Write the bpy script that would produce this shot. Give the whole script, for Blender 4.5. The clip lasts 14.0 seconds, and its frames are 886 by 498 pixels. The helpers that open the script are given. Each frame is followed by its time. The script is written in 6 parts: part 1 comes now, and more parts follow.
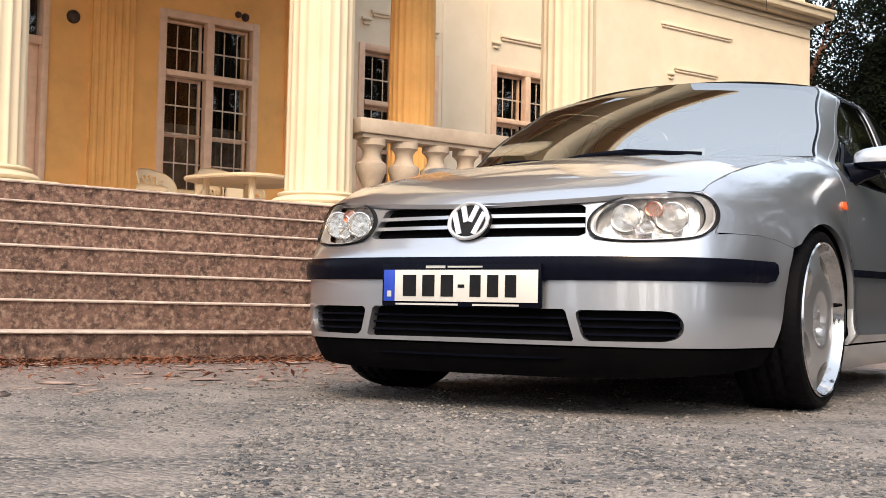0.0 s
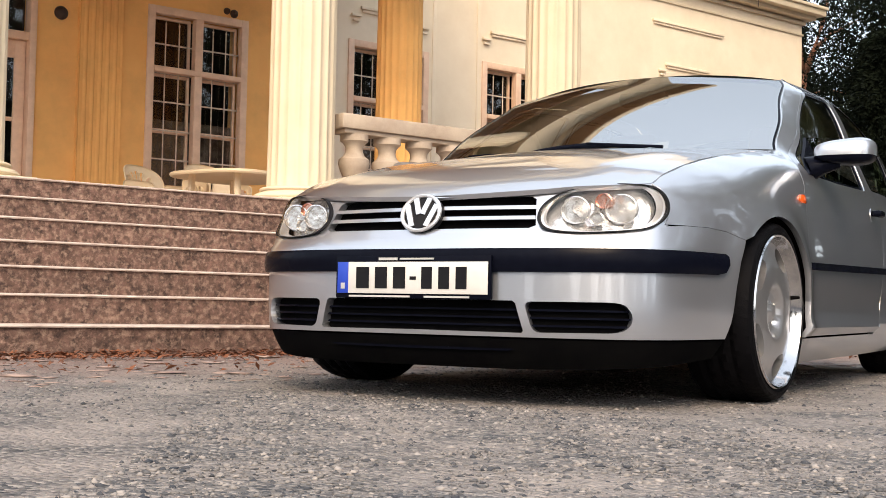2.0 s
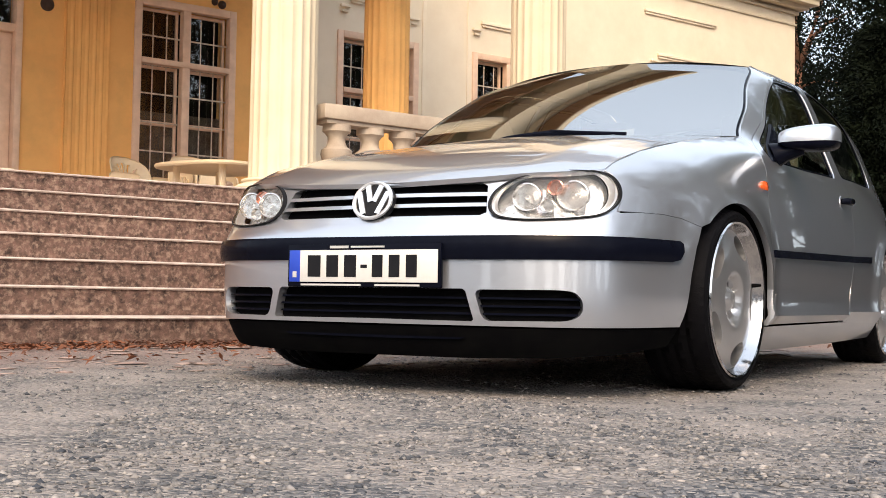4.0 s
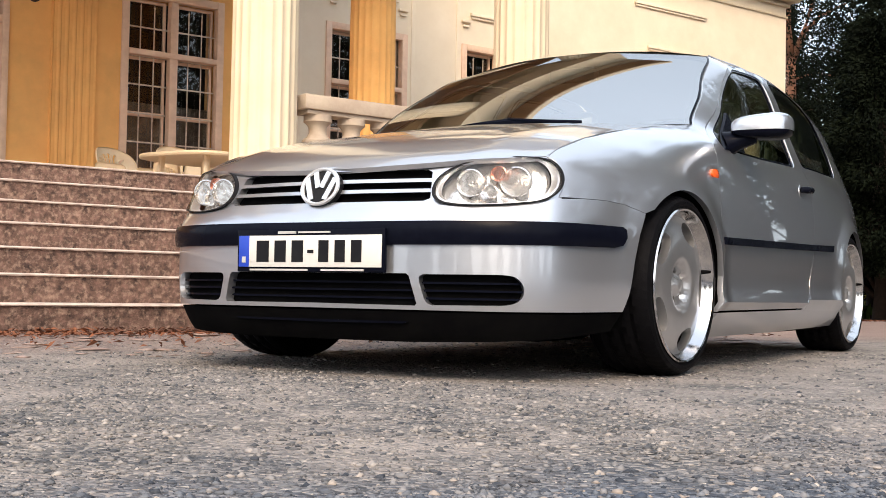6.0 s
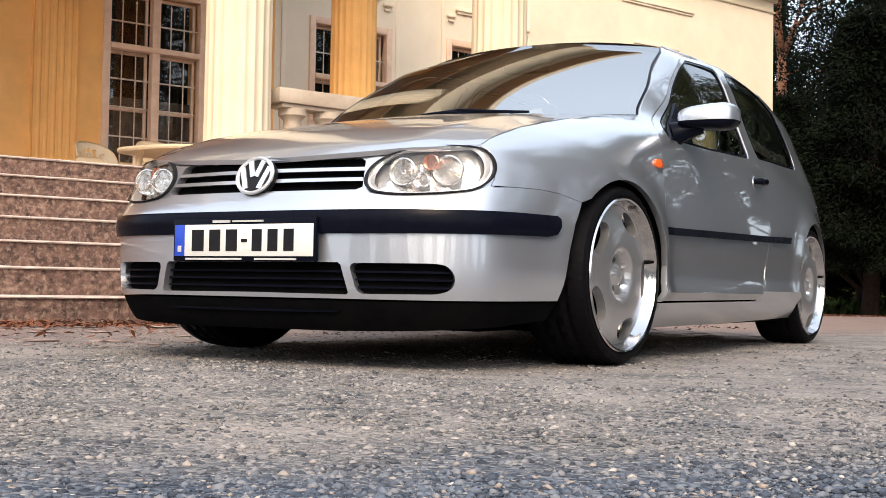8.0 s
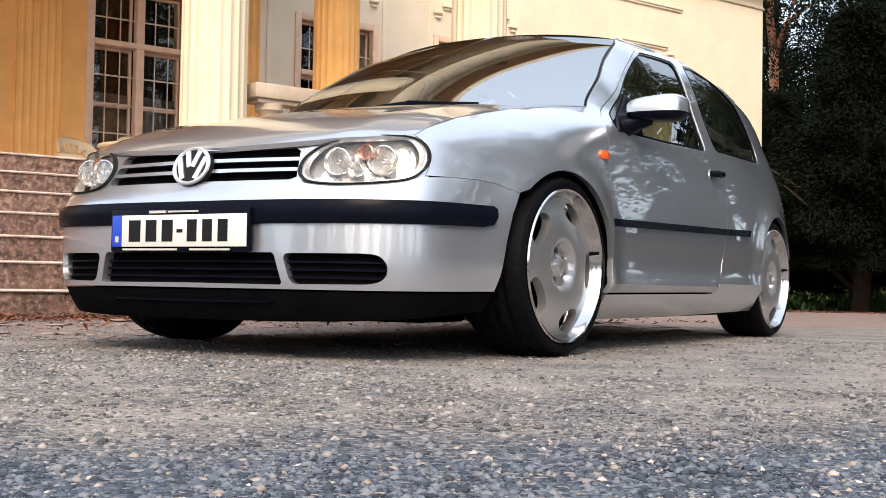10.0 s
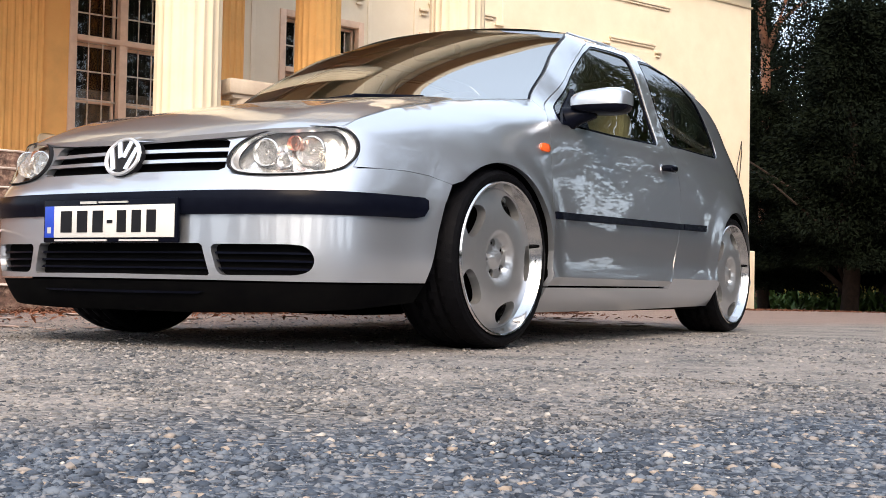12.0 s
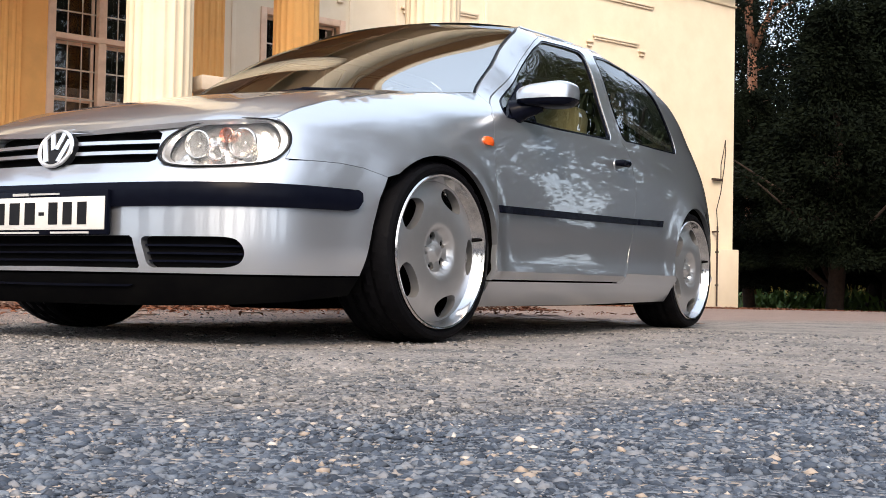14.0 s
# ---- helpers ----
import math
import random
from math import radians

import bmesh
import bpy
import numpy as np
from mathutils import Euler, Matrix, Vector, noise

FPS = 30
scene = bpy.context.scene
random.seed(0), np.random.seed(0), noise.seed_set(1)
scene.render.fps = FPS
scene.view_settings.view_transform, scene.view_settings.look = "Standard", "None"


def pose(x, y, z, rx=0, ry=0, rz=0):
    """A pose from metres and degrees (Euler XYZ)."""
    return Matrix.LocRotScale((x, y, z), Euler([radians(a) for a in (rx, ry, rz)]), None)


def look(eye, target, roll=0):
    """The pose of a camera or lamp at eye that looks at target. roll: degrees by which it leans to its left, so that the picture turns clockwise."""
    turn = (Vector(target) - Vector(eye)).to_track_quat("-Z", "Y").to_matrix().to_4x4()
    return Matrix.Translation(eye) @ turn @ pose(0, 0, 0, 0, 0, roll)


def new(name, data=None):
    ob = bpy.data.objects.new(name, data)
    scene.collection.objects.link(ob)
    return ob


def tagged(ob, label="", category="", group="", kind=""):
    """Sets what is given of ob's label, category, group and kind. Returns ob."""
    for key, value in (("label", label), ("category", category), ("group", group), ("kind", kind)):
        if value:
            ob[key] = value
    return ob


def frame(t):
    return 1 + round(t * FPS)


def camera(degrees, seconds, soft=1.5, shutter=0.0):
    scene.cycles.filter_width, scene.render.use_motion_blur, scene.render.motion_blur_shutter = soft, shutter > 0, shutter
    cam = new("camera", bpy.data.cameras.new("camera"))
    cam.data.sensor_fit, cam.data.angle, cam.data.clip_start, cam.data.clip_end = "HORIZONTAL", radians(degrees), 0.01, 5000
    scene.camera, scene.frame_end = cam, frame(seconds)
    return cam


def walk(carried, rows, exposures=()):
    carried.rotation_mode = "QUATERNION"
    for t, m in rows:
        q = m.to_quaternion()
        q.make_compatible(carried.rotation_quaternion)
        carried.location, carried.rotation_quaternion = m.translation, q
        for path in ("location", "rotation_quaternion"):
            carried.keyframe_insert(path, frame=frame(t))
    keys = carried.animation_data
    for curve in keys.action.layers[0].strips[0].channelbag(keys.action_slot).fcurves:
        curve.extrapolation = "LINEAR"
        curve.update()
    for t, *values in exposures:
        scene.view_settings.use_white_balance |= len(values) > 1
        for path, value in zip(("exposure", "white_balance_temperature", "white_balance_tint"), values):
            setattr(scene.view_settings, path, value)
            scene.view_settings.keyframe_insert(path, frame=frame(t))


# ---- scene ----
cam = camera(40.5, 14.0, soft=0.8)
PATH = [
    (0, (1.751, -3.953, 0.27), (0.736, -2.233, 0.371), 1.1),
    (0.5, (1.776, -3.936, 0.267), (0.761, -2.215, 0.368), 1.1),
    (1, (1.811, -3.918, 0.263), (0.797, -2.197, 0.363), 1.2),
    (1.5, (1.851, -3.911, 0.259), (0.837, -2.19, 0.357), 1.1),
    (2, (1.874, -3.889, 0.256), (0.86, -2.167, 0.353), 1.1),
    (2.5, (1.902, -3.871, 0.253), (0.888, -2.15, 0.346), 1.0),
    (3, (1.923, -3.839, 0.251), (0.909, -2.117, 0.343), 0.9),
    (5.5, (2.089, -3.745, 0.234), (1.076, -2.021, 0.306), 1.0),
    (6, (2.131, -3.739, 0.227), (1.119, -2.015, 0.299), 1.0),
    (6.5, (2.168, -3.716, 0.224), (1.157, -1.992, 0.294), 1.0),
    (7, (2.201, -3.696, 0.219), (1.191, -1.971, 0.288), 1.0),
    (7.5, (2.241, -3.667, 0.214), (1.232, -1.942, 0.282), 1.0),
    (8, (2.285, -3.639, 0.209), (1.278, -1.912, 0.275), 1.0),
    (10.5, (2.474, -3.514, 0.187), (1.47, -1.785, 0.249), 1.0),
    (11, (2.515, -3.489, 0.183), (1.512, -1.76, 0.244), 1.1),
    (11.5, (2.563, -3.46, 0.177), (1.562, -1.73, 0.238), 1.1),
    (12, (2.605, -3.436, 0.172), (1.604, -1.706, 0.233), 1.1),
    (12.5, (2.652, -3.396, 0.167), (1.653, -1.665, 0.227), 1.0),
    (13, (2.697, -3.367, 0.16), (1.701, -1.634, 0.225), 1.3),
    (13.5, (2.73, -3.347, 0.157), (1.734, -1.614, 0.22), 1.2),
    (14, (2.744, -3.336, 0.155), (1.753, -1.599, 0.216), 1.1),
]
walk(cam, [(t, look(eye, target, roll)) for t, eye, target, roll in PATH], [(0.0, 0.55, 6650, 12.5), (3.0, 0.62, 6600, 12.5), (14.0, 0.71, 6250, 12)])

# ---- light ----
world = bpy.data.worlds.new("sky")
scene.world = world
world.use_nodes = True
wn = world.node_tree
sky = wn.nodes.new("ShaderNodeTexSky")
sky.sky_type = "NISHITA"
sky.sun_disc = False
sky.sun_elevation = radians(41)
sky.sun_rotation = radians(154)
sky.air_density, sky.dust_density, sky.ozone_density = 1.0, 6.0, 0.6
wn.links.new(sky.outputs["Color"], wn.nodes["Background"].inputs["Color"])
wn.nodes["Background"].inputs["Strength"].default_value = 0.10
# an even veil of high white cloud over the whole sky
veil = wn.nodes.new("ShaderNodeBackground")
veil.inputs["Color"].default_value = (0.80, 0.91, 1.0, 1)
veil.inputs["Strength"].default_value = 0.86
both = wn.nodes.new("ShaderNodeAddShader")
wn.links.new(wn.nodes["Background"].outputs[0], both.inputs[0])
wn.links.new(veil.outputs[0], both.inputs[1])
wn.links.new(both.outputs[0], wn.nodes["World Output"].inputs["Surface"])
sun = new("sun", bpy.data.lights.new("sun", "SUN"))
sun.data.energy, sun.data.angle, sun.data.color = 1.3, radians(25), (1.0, 0.74, 0.44)
SUN_DIR = Vector((math.sin(radians(154)) * math.cos(radians(41)), math.cos(radians(154)) * math.cos(radians(41)), math.sin(radians(41))))
sun.matrix_world = look(SUN_DIR * 60, (0, 0, 0))

# ---- materials ----
def material(name, base, rough=0.6, metal=0.0, second=None, scale=6.0, detail=6.0, bump=0.0, bump_scale=60.0, rough_var=0.0, stains=None, stain_scale=1.2, stain_amount=0.4, random_amount=0.0, coat=0.0, spec=0.5):
    """A procedural surface: base colour varied at two scales, with grain bump and optional stains."""
    m = bpy.data.materials.new(name)
    m.use_nodes = True
    nt = m.node_tree
    p = nt.nodes["Principled BSDF"]
    p.inputs["Roughness"].default_value = rough
    p.inputs["Metallic"].default_value = metal
    p.inputs["Coat Weight"].default_value = coat
    p.inputs["Coat Roughness"].default_value = 0.04
    p.inputs["Specular IOR Level"].default_value = spec
    tc = nt.nodes.new("ShaderNodeTexCoord")

    def noise_tex(sc, det=detail):
        n = nt.nodes.new("ShaderNodeTexNoise")
        n.inputs["Scale"].default_value, n.inputs["Detail"].default_value, n.inputs["Roughness"].default_value = sc, det, 0.62
        nt.links.new(tc.outputs["Object"], n.inputs["Vector"])
        return n

    def ramp(src, lo, hi):
        r = nt.nodes.new("ShaderNodeMapRange")
        r.inputs["From Min"].default_value, r.inputs["From Max"].default_value = lo, hi
        nt.links.new(src, r.inputs["Value"])
        return r.outputs["Result"]

    def mix(fac, a, b, mode="MIX"):
        x = nt.nodes.new("ShaderNodeMix")
        x.data_type, x.blend_type = "RGBA", mode
        if isinstance(fac, float):
            x.inputs[0].default_value = fac
        else:
            nt.links.new(fac, x.inputs[0])
        for sock, v in ((x.inputs[6], a), (x.inputs[7], b)):
            if isinstance(v, tuple):
                sock.default_value = (*v, 1)
            else:
                nt.links.new(v, sock)
        return x.outputs[2]

    col = base
    if second:
        col = mix(ramp(noise_tex(scale).outputs["Fac"], 0.35, 0.68), base, second)
    if stains:
        f = nt.nodes.new("ShaderNodeMath")
        f.operation = "MULTIPLY"
        f.inputs[1].default_value = stain_amount
        nt.links.new(ramp(noise_tex(stain_scale, 8.0).outputs["Fac"], 0.48, 0.72), f.inputs[0])
        col = mix(f.outputs[0], col, stains)
    if random_amount:
        oi = nt.nodes.new("ShaderNodeObjectInfo")
        r = nt.nodes.new("ShaderNodeMapRange")
        r.inputs["To Min"].default_value, r.inputs["To Max"].default_value = 1 - random_amount, 1 + random_amount
        nt.links.new(oi.outputs["Random"], r.inputs["Value"])
        h = nt.nodes.new("ShaderNodeHueSaturation")
        nt.links.new(r.outputs["Result"], h.inputs["Value"])
        if isinstance(col, tuple):
            h.inputs["Color"].default_value = (*col, 1)
        else:
            nt.links.new(col, h.inputs["Color"])
        col = h.outputs["Color"]
    if isinstance(col, tuple):
        p.inputs["Base Color"].default_value = (*col, 1)
    else:
        nt.links.new(col, p.inputs["Base Color"])
    if rough_var:
        r = nt.nodes.new("ShaderNodeMapRange")
        r.inputs["To Min"].default_value, r.inputs["To Max"].default_value = max(0.0, rough - rough_var), min(1.0, rough + rough_var)
        nt.links.new(noise_tex(scale * 1.7).outputs["Fac"], r.inputs["Value"])
        nt.links.new(r.outputs["Result"], p.inputs["Roughness"])
    if bump:
        b = nt.nodes.new("ShaderNodeBump")
        b.inputs["Strength"].default_value, b.inputs["Distance"].default_value = bump, 0.01
        nt.links.new(noise_tex(bump_scale).outputs["Fac"], b.inputs["Height"])
        nt.links.new(b.outputs["Normal"], p.inputs["Normal"])
    return m


def glass(name, tint, rough=0.0):
    m = bpy.data.materials.new(name)
    m.use_nodes = True
    p = m.node_tree.nodes["Principled BSDF"]
    p.inputs["Base Color"].default_value = (*tint, 1)
    p.inputs["Transmission Weight"].default_value = 1.0
    p.inputs["Roughness"].default_value = rough
    p.inputs["IOR"].default_value = 1.45
    return m


M_CREAM = material("cream_plaster", (0.85, 0.745, 0.575), 0.85, second=(0.80, 0.69, 0.52), scale=2.0, bump=0.15, bump_scale=45, stains=(0.62, 0.50, 0.34), stain_scale=0.9, stain_amount=0.35)
M_WHITE = material("pale_column_plaster", (0.71, 0.61, 0.45), 0.8, second=(0.65, 0.55, 0.39), scale=2.5, bump=0.12, bump_scale=50, stains=(0.6, 0.5, 0.33), stain_scale=1.6, stain_amount=0.3)
M_YELLOW = material("ochre_yellow_plaster", (0.96, 0.54, 0.18), 0.85, second=(0.91, 0.48, 0.155), scale=1.8, bump=0.15, bump_scale=45, stains=(0.5, 0.28, 0.1), stain_scale=1.2, stain_amount=0.4)
M_STONE = material("weathered_step_stone", (0.185, 0.108, 0.083), 0.92, second=(0.028, 0.016, 0.013), scale=21.0, detail=14, bump=1.0, bump_scale=60, stains=(0.36, 0.25, 0.19), stain_scale=38.0, stain_amount=0.85, random_amount=0.12)
M_NOSE = material("worn_pale_step_edge", (0.55, 0.46, 0.40), 0.85, second=(0.34, 0.26, 0.22), scale=14.0, bump=0.4, bump_scale=60)
M_RAIL = material("grey_cast_stone", (0.50, 0.42, 0.33), 0.85, second=(0.40, 0.32, 0.25), scale=4.0, bump=0.25, bump_scale=60, stains=(0.25, 0.19, 0.15), stain_scale=3.0, stain_amount=0.5)
M_FRAME = material("old_white_window_paint", (0.84, 0.60, 0.43), 0.6, second=(0.72, 0.50, 0.35), scale=8.0, bump=0.15, bump_scale=90)
M_IRON = material("pale_painted_iron_bars", (0.75, 0.62, 0.5), 0.5, second=(0.42, 0.33, 0.25), scale=20.0)
M_DARKROOM = material("unlit_room_dark", (0.035, 0.025, 0.02), 0.9, second=(0.02, 0.014, 0.012), scale=2.0)
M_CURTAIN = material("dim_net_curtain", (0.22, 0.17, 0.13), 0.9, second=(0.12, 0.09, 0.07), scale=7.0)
M_PANE = glass("window_pane", (0.9, 0.92, 0.92))
M_PLASTIC = material("cream_moulded_plastic", (0.80, 0.66, 0.46), 0.45, second=(0.75, 0.6, 0.4), scale=6.0)
M_PINE = material("reddish_pine_bark", (0.30, 0.13, 0.07), 0.95, second=(0.12, 0.06, 0.04), scale=5.0, bump=0.8, bump_scale=14)
M_PAVER = material("brown_paving_stone", (0.34, 0.26, 0.225), 0.85, second=(0.24, 0.17, 0.15), scale=8.0, bump=0.4, bump_scale=50)
M_BARK = material("brown_bark", (0.045, 0.028, 0.02), 0.95, second=(0.02, 0.013, 0.01), scale=9.0, bump=0.8, bump_scale=25)
# far darker than real needles: the deep shade of the crowns is in the colour
M_NEEDLE = material("shade_dark_needles", (0.008, 0.012, 0.006), 0.85, second=(0.004, 0.006, 0.004), scale=1.5, spec=0.06)
M_LEAF = material("fresh_green_undergrowth", (0.10, 0.16, 0.03), 0.7, second=(0.05, 0.09, 0.02), scale=2.0, spec=0.3)
M_FENCE_SPECK = material("yellow_fence_specks", (0.55, 0.42, 0.06), 0.7, second=(0.4, 0.3, 0.05), scale=3.0)
M_BROWN = material("rusty_brown_iron", (0.06, 0.035, 0.025), 0.7, second=(0.03, 0.02, 0.016), scale=18)
M_LITTER = material("red_brown_leaf_litter", (0.22, 0.075, 0.03), 0.9, second=(0.10, 0.04, 0.022), scale=6.0, random_amount=0.2)


def paint_material():
    """Silver metallic lacquer: flakes under a clear coat."""
    m = bpy.data.materials.new("silver_metallic_paint")
    m.use_nodes = True
    nt = m.node_tree
    p = nt.nodes["Principled BSDF"]
    p.inputs["Base Color"].default_value = (0.50, 0.52, 0.56, 1)
    p.inputs["Metallic"].default_value = 0.85
    p.inputs["Roughness"].default_value = 0.38
    p.inputs["Coat Weight"].default_value = 1.0
    p.inputs["Coat Roughness"].default_value = 0.02
    p.inputs["Coat IOR"].default_value = 1.85
    tc = nt.nodes.new("ShaderNodeTexCoord")
    n = nt.nodes.new("ShaderNodeTexNoise")
    n.inputs["Scale"].default_value, n.inputs["Detail"].default_value = 900.0, 1.0
    nt.links.new(tc.outputs["Object"], n.inputs["Vector"])
    b = nt.nodes.new("ShaderNodeBump")
    b.inputs["Strength"].default_value, b.inputs["Distance"].default_value = 0.05, 0.001
    nt.links.new(n.outputs["Fac"], b.inputs["Height"])
    nt.links.new(b.outputs["Normal"], p.inputs["Normal"])
    n2 = nt.nodes.new("ShaderNodeTexNoise")
    n2.inputs["Scale"].default_value, n2.inputs["Detail"].default_value = 3.0, 5.0
    nt.links.new(tc.outputs["Object"], n2.inputs["Vector"])
    r = nt.nodes.new("ShaderNodeMapRange")
    r.inputs["To Min"].default_value, r.inputs["To Max"].default_value = 0.27, 0.35
    nt.links.new(n2.outputs["Fac"], r.inputs["Value"])
    nt.links.new(r.outputs["Result"], p.inputs["Roughness"])
    return m


def thin_glass(name, tint, gloss=1.5):
    """A thin pane: tinted see-through, with a Fresnel gloss on it."""
    m = bpy.data.materials.new(name)
    m.use_nodes = True
    nt = m.node_tree
    nt.nodes.remove(nt.nodes["Principled BSDF"])
    out = nt.nodes["Material Output"]
    t = nt.nodes.new("ShaderNodeBsdfTransparent")
    t.inputs["Color"].default_value = (*tint, 1)
    g = nt.nodes.new("ShaderNodeBsdfGlossy")
    g.inputs["Roughness"].default_value = 0.0
    f = nt.nodes.new("ShaderNodeFresnel")
    f.inputs["IOR"].default_value = gloss
    x = nt.nodes.new("ShaderNodeMixShader")
    nt.links.new(f.outputs[0], x.inputs[0])
    nt.links.new(t.outputs[0], x.inputs[1])
    nt.links.new(g.outputs[0], x.inputs[2])
    nt.links.new(x.outputs[0], out.inputs["Surface"])
    return m


M_PAINT = paint_material()
M_TRIM = material("satin_black_trim", (0.0025, 0.003, 0.007), 0.22, second=(0.004, 0.005, 0.010), scale=30, spec=0.05)
M_BLACK = material("matt_black_plastic", (0.002, 0.002, 0.0025), 0.9, second=(0.004, 0.004, 0.004), scale=12, spec=0.02)
M_RUBBER = material("tyre_rubber", (0.004, 0.004, 0.005), 0.5, second=(0.005, 0.005, 0.006), scale=14, bump=0.2, bump_scale=200, spec=0.03)
M_SILVER = material("bright_badge_silver", (0.80, 0.80, 0.81), 0.28, 0.8, second=(0.76, 0.76, 0.77), scale=20)
M_CHROME = material("polished_rim_lip", (0.58, 0.58, 0.59), 0.12, 1.0, second=(0.58, 0.57, 0.57), scale=9)
M_RIM = material("silver_rim_lacquer", (0.55, 0.55, 0.56), 0.32, 0.85, second=(0.50, 0.50, 0.51), scale=10, coat=0.6)
M_REFLECTOR = material("lamp_reflector", (0.80, 0.79, 0.77), 0.2, 0.85, second=(0.66, 0.65, 0.63), scale=60, bump=0.2, bump_scale=34, detail=1.0)
M_BEZEL = material("satin_lamp_bezel", (0.78, 0.78, 0.79), 0.3, 0.7, second=(0.72, 0.72, 0.73), scale=40)
M_AMBERCLEAR = material("amber_bulb_reflector", (0.85, 0.50, 0.40), 0.2, 0.9, second=(0.75, 0.42, 0.33), scale=50)
# the brown carries the shade under the porch roof, not a stain
M_CEILING = material("shade_brown_porch_ceiling", (0.36, 0.22, 0.12), 0.85, second=(0.26, 0.15, 0.08), scale=3.0, bump=0.2, bump_scale=40)
M_BROADLEAF = material("dark_green_leaves", (0.035, 0.055, 0.016), 0.6, second=(0.02, 0.03, 0.010), scale=1.5, spec=0.25)
M_AMBER = material("amber_lamp_plastic", (0.85, 0.13, 0.015), 0.25, second=(0.7, 0.09, 0.01), scale=30, coat=1.0)
M_SEAT = material("pale_beige_upholstery", (0.52, 0.47, 0.36), 0.85, second=(0.44, 0.39, 0.30), scale=14, bump=0.3, bump_scale=120)
M_DASH = material("dark_grey_dashboard", (0.02, 0.02, 0.02), 0.8, second=(0.014, 0.014, 0.014), scale=30)
M_HEADLINE = material("light_grey_headlining", (0.42, 0.40, 0.34), 0.9, second=(0.38, 0.36, 0.30), scale=20)
M_PLATE = material("white_plate_enamel", (0.62, 0.61, 0.58), 0.4, second=(0.57, 0.56, 0.53), scale=16)
M_PBLUE = material("blue_plate_band", (0.012, 0.05, 0.42), 0.4, second=(0.01, 0.04, 0.36), scale=16)
M_INK = material("black_plate_ink", (0.006, 0.006, 0.008), 0.5, second=(0.01, 0.01, 0.011), scale=20, spec=0.15)
M_PRINT = material("white_print", (0.45, 0.45, 0.44), 0.5, second=(0.40, 0.40, 0.39), scale=20)
M_WSCREEN = thin_glass("windscreen_glass", (0.78, 0.86, 0.78), 9.0)
M_SIDEGLASS = thin_glass("green_tinted_side_glass", (0.55, 0.65, 0.53), 2.7)
M_LENS = thin_glass("clear_lamp_lens", (0.95, 0.95, 0.95), 1.4)

# ---- building helpers ----
def part(name, bm, mat, parent=None, label="", smooth=True, angle=35):
    """Link a bmesh as one mesh object, under a thing or a part if one is given."""
    me = bpy.data.meshes.new(name)
    bm.to_mesh(me)
    bm.free()
    me.materials.append(mat)
    if smooth:
        me.shade_smooth()
        me.set_sharp_from_angle(angle=radians(angle))
    ob = new(name, me)
    if parent:
        ob.parent = parent
    if label:
        tagged(ob, label)
    return ob


def thing(name, m, label, category, group="", kind=""):
    """An Empty that carries a thing's parts."""
    ob = new(name)
    ob.empty_display_size = 0.1
    ob.matrix_world = m
    return tagged(ob, label, category, group, kind)


def box(bm, x0, x1, y0, y1, z0, z1, bevel=0.0):
    vs = [bm.verts.new(c) for c in ((x0, y0, z0), (x1, y0, z0), (x1, y1, z0), (x0, y1, z0), (x0, y0, z1), (x1, y0, z1), (x1, y1, z1), (x0, y1, z1))]
    fs = [bm.faces.new([vs[i] for i in f]) for f in ((3, 2, 1, 0), (4, 5, 6, 7), (0, 1, 5, 4), (1, 2, 6, 5), (2, 3, 7, 6), (3, 0, 4, 7))]
    if bevel:
        es = list({e for f in fs for e in f.edges})
        bmesh.ops.bevel(bm, geom=es, offset=bevel, segments=2, affect="EDGES", profile=0.5)
    return bm


def lathe(bm, profile, segs=32, centre=(0, 0), ribs=0, depth=0.0):
    """Turn a profile of (radius, z) about the upright axis; ribs flute it."""
    rings = []
    for r, z in profile:
        ring = []
        for i in range(segs):
            a = 2 * math.pi * i / segs
            rr = r
            if ribs:
                c = abs(math.sin(a * ribs / 2))
                rr = r - depth * max(0.0, c - 0.25) ** 0.6
            ring.append(bm.verts.new((centre[0] + rr * math.cos(a), centre[1] + rr * math.sin(a), z)))
        rings.append(ring)
    for p, q in zip(rings, rings[1:]):
        for i in range(segs):
            bm.faces.new((p[i], p[(i + 1) % segs], q[(i + 1) % segs], q[i]))
    bm.faces.new(rings[0][::-1])
    bm.faces.new(rings[-1])
    return bm


def tube(bm, points, radii, segs=8):
    """A round bar through points; radii: one number, or one for each point."""
    if isinstance(radii, (int, float)):
        radii = [radii] * len(points)
    rings = []
    pts = [Vector(p) for p in points]
    for i, p in enumerate(pts):
        d = (pts[min(i + 1, len(pts) - 1)] - pts[max(i - 1, 0)]).normalized()
        side = d.orthogonal() if abs(d.z) > 0.95 else d.cross(Vector((0, 0, 1)))
        side.normalize()
        up = side.cross(d)
        rings.append([bm.verts.new(p + radii[i] * (math.cos(2 * math.pi * k / segs) * side + math.sin(2 * math.pi * k / segs) * up)) for k in range(segs)])
    for p, q in zip(rings, rings[1:]):
        for k in range(segs):
            bm.faces.new((p[k], p[(k + 1) % segs], q[(k + 1) % segs], q[k]))
    bm.faces.new(rings[0][::-1])
    bm.faces.new(rings[-1])
    return bm

# ---- the setting: ground, stairs, mansion ----
# The mansion's own axes: x along its front, y into it.
B = pose(0, 0, 0, 0, 0, 68)
TREAD, RISE, FIRST = 0.32, 0.143, 2.24
LAND = 7 * RISE


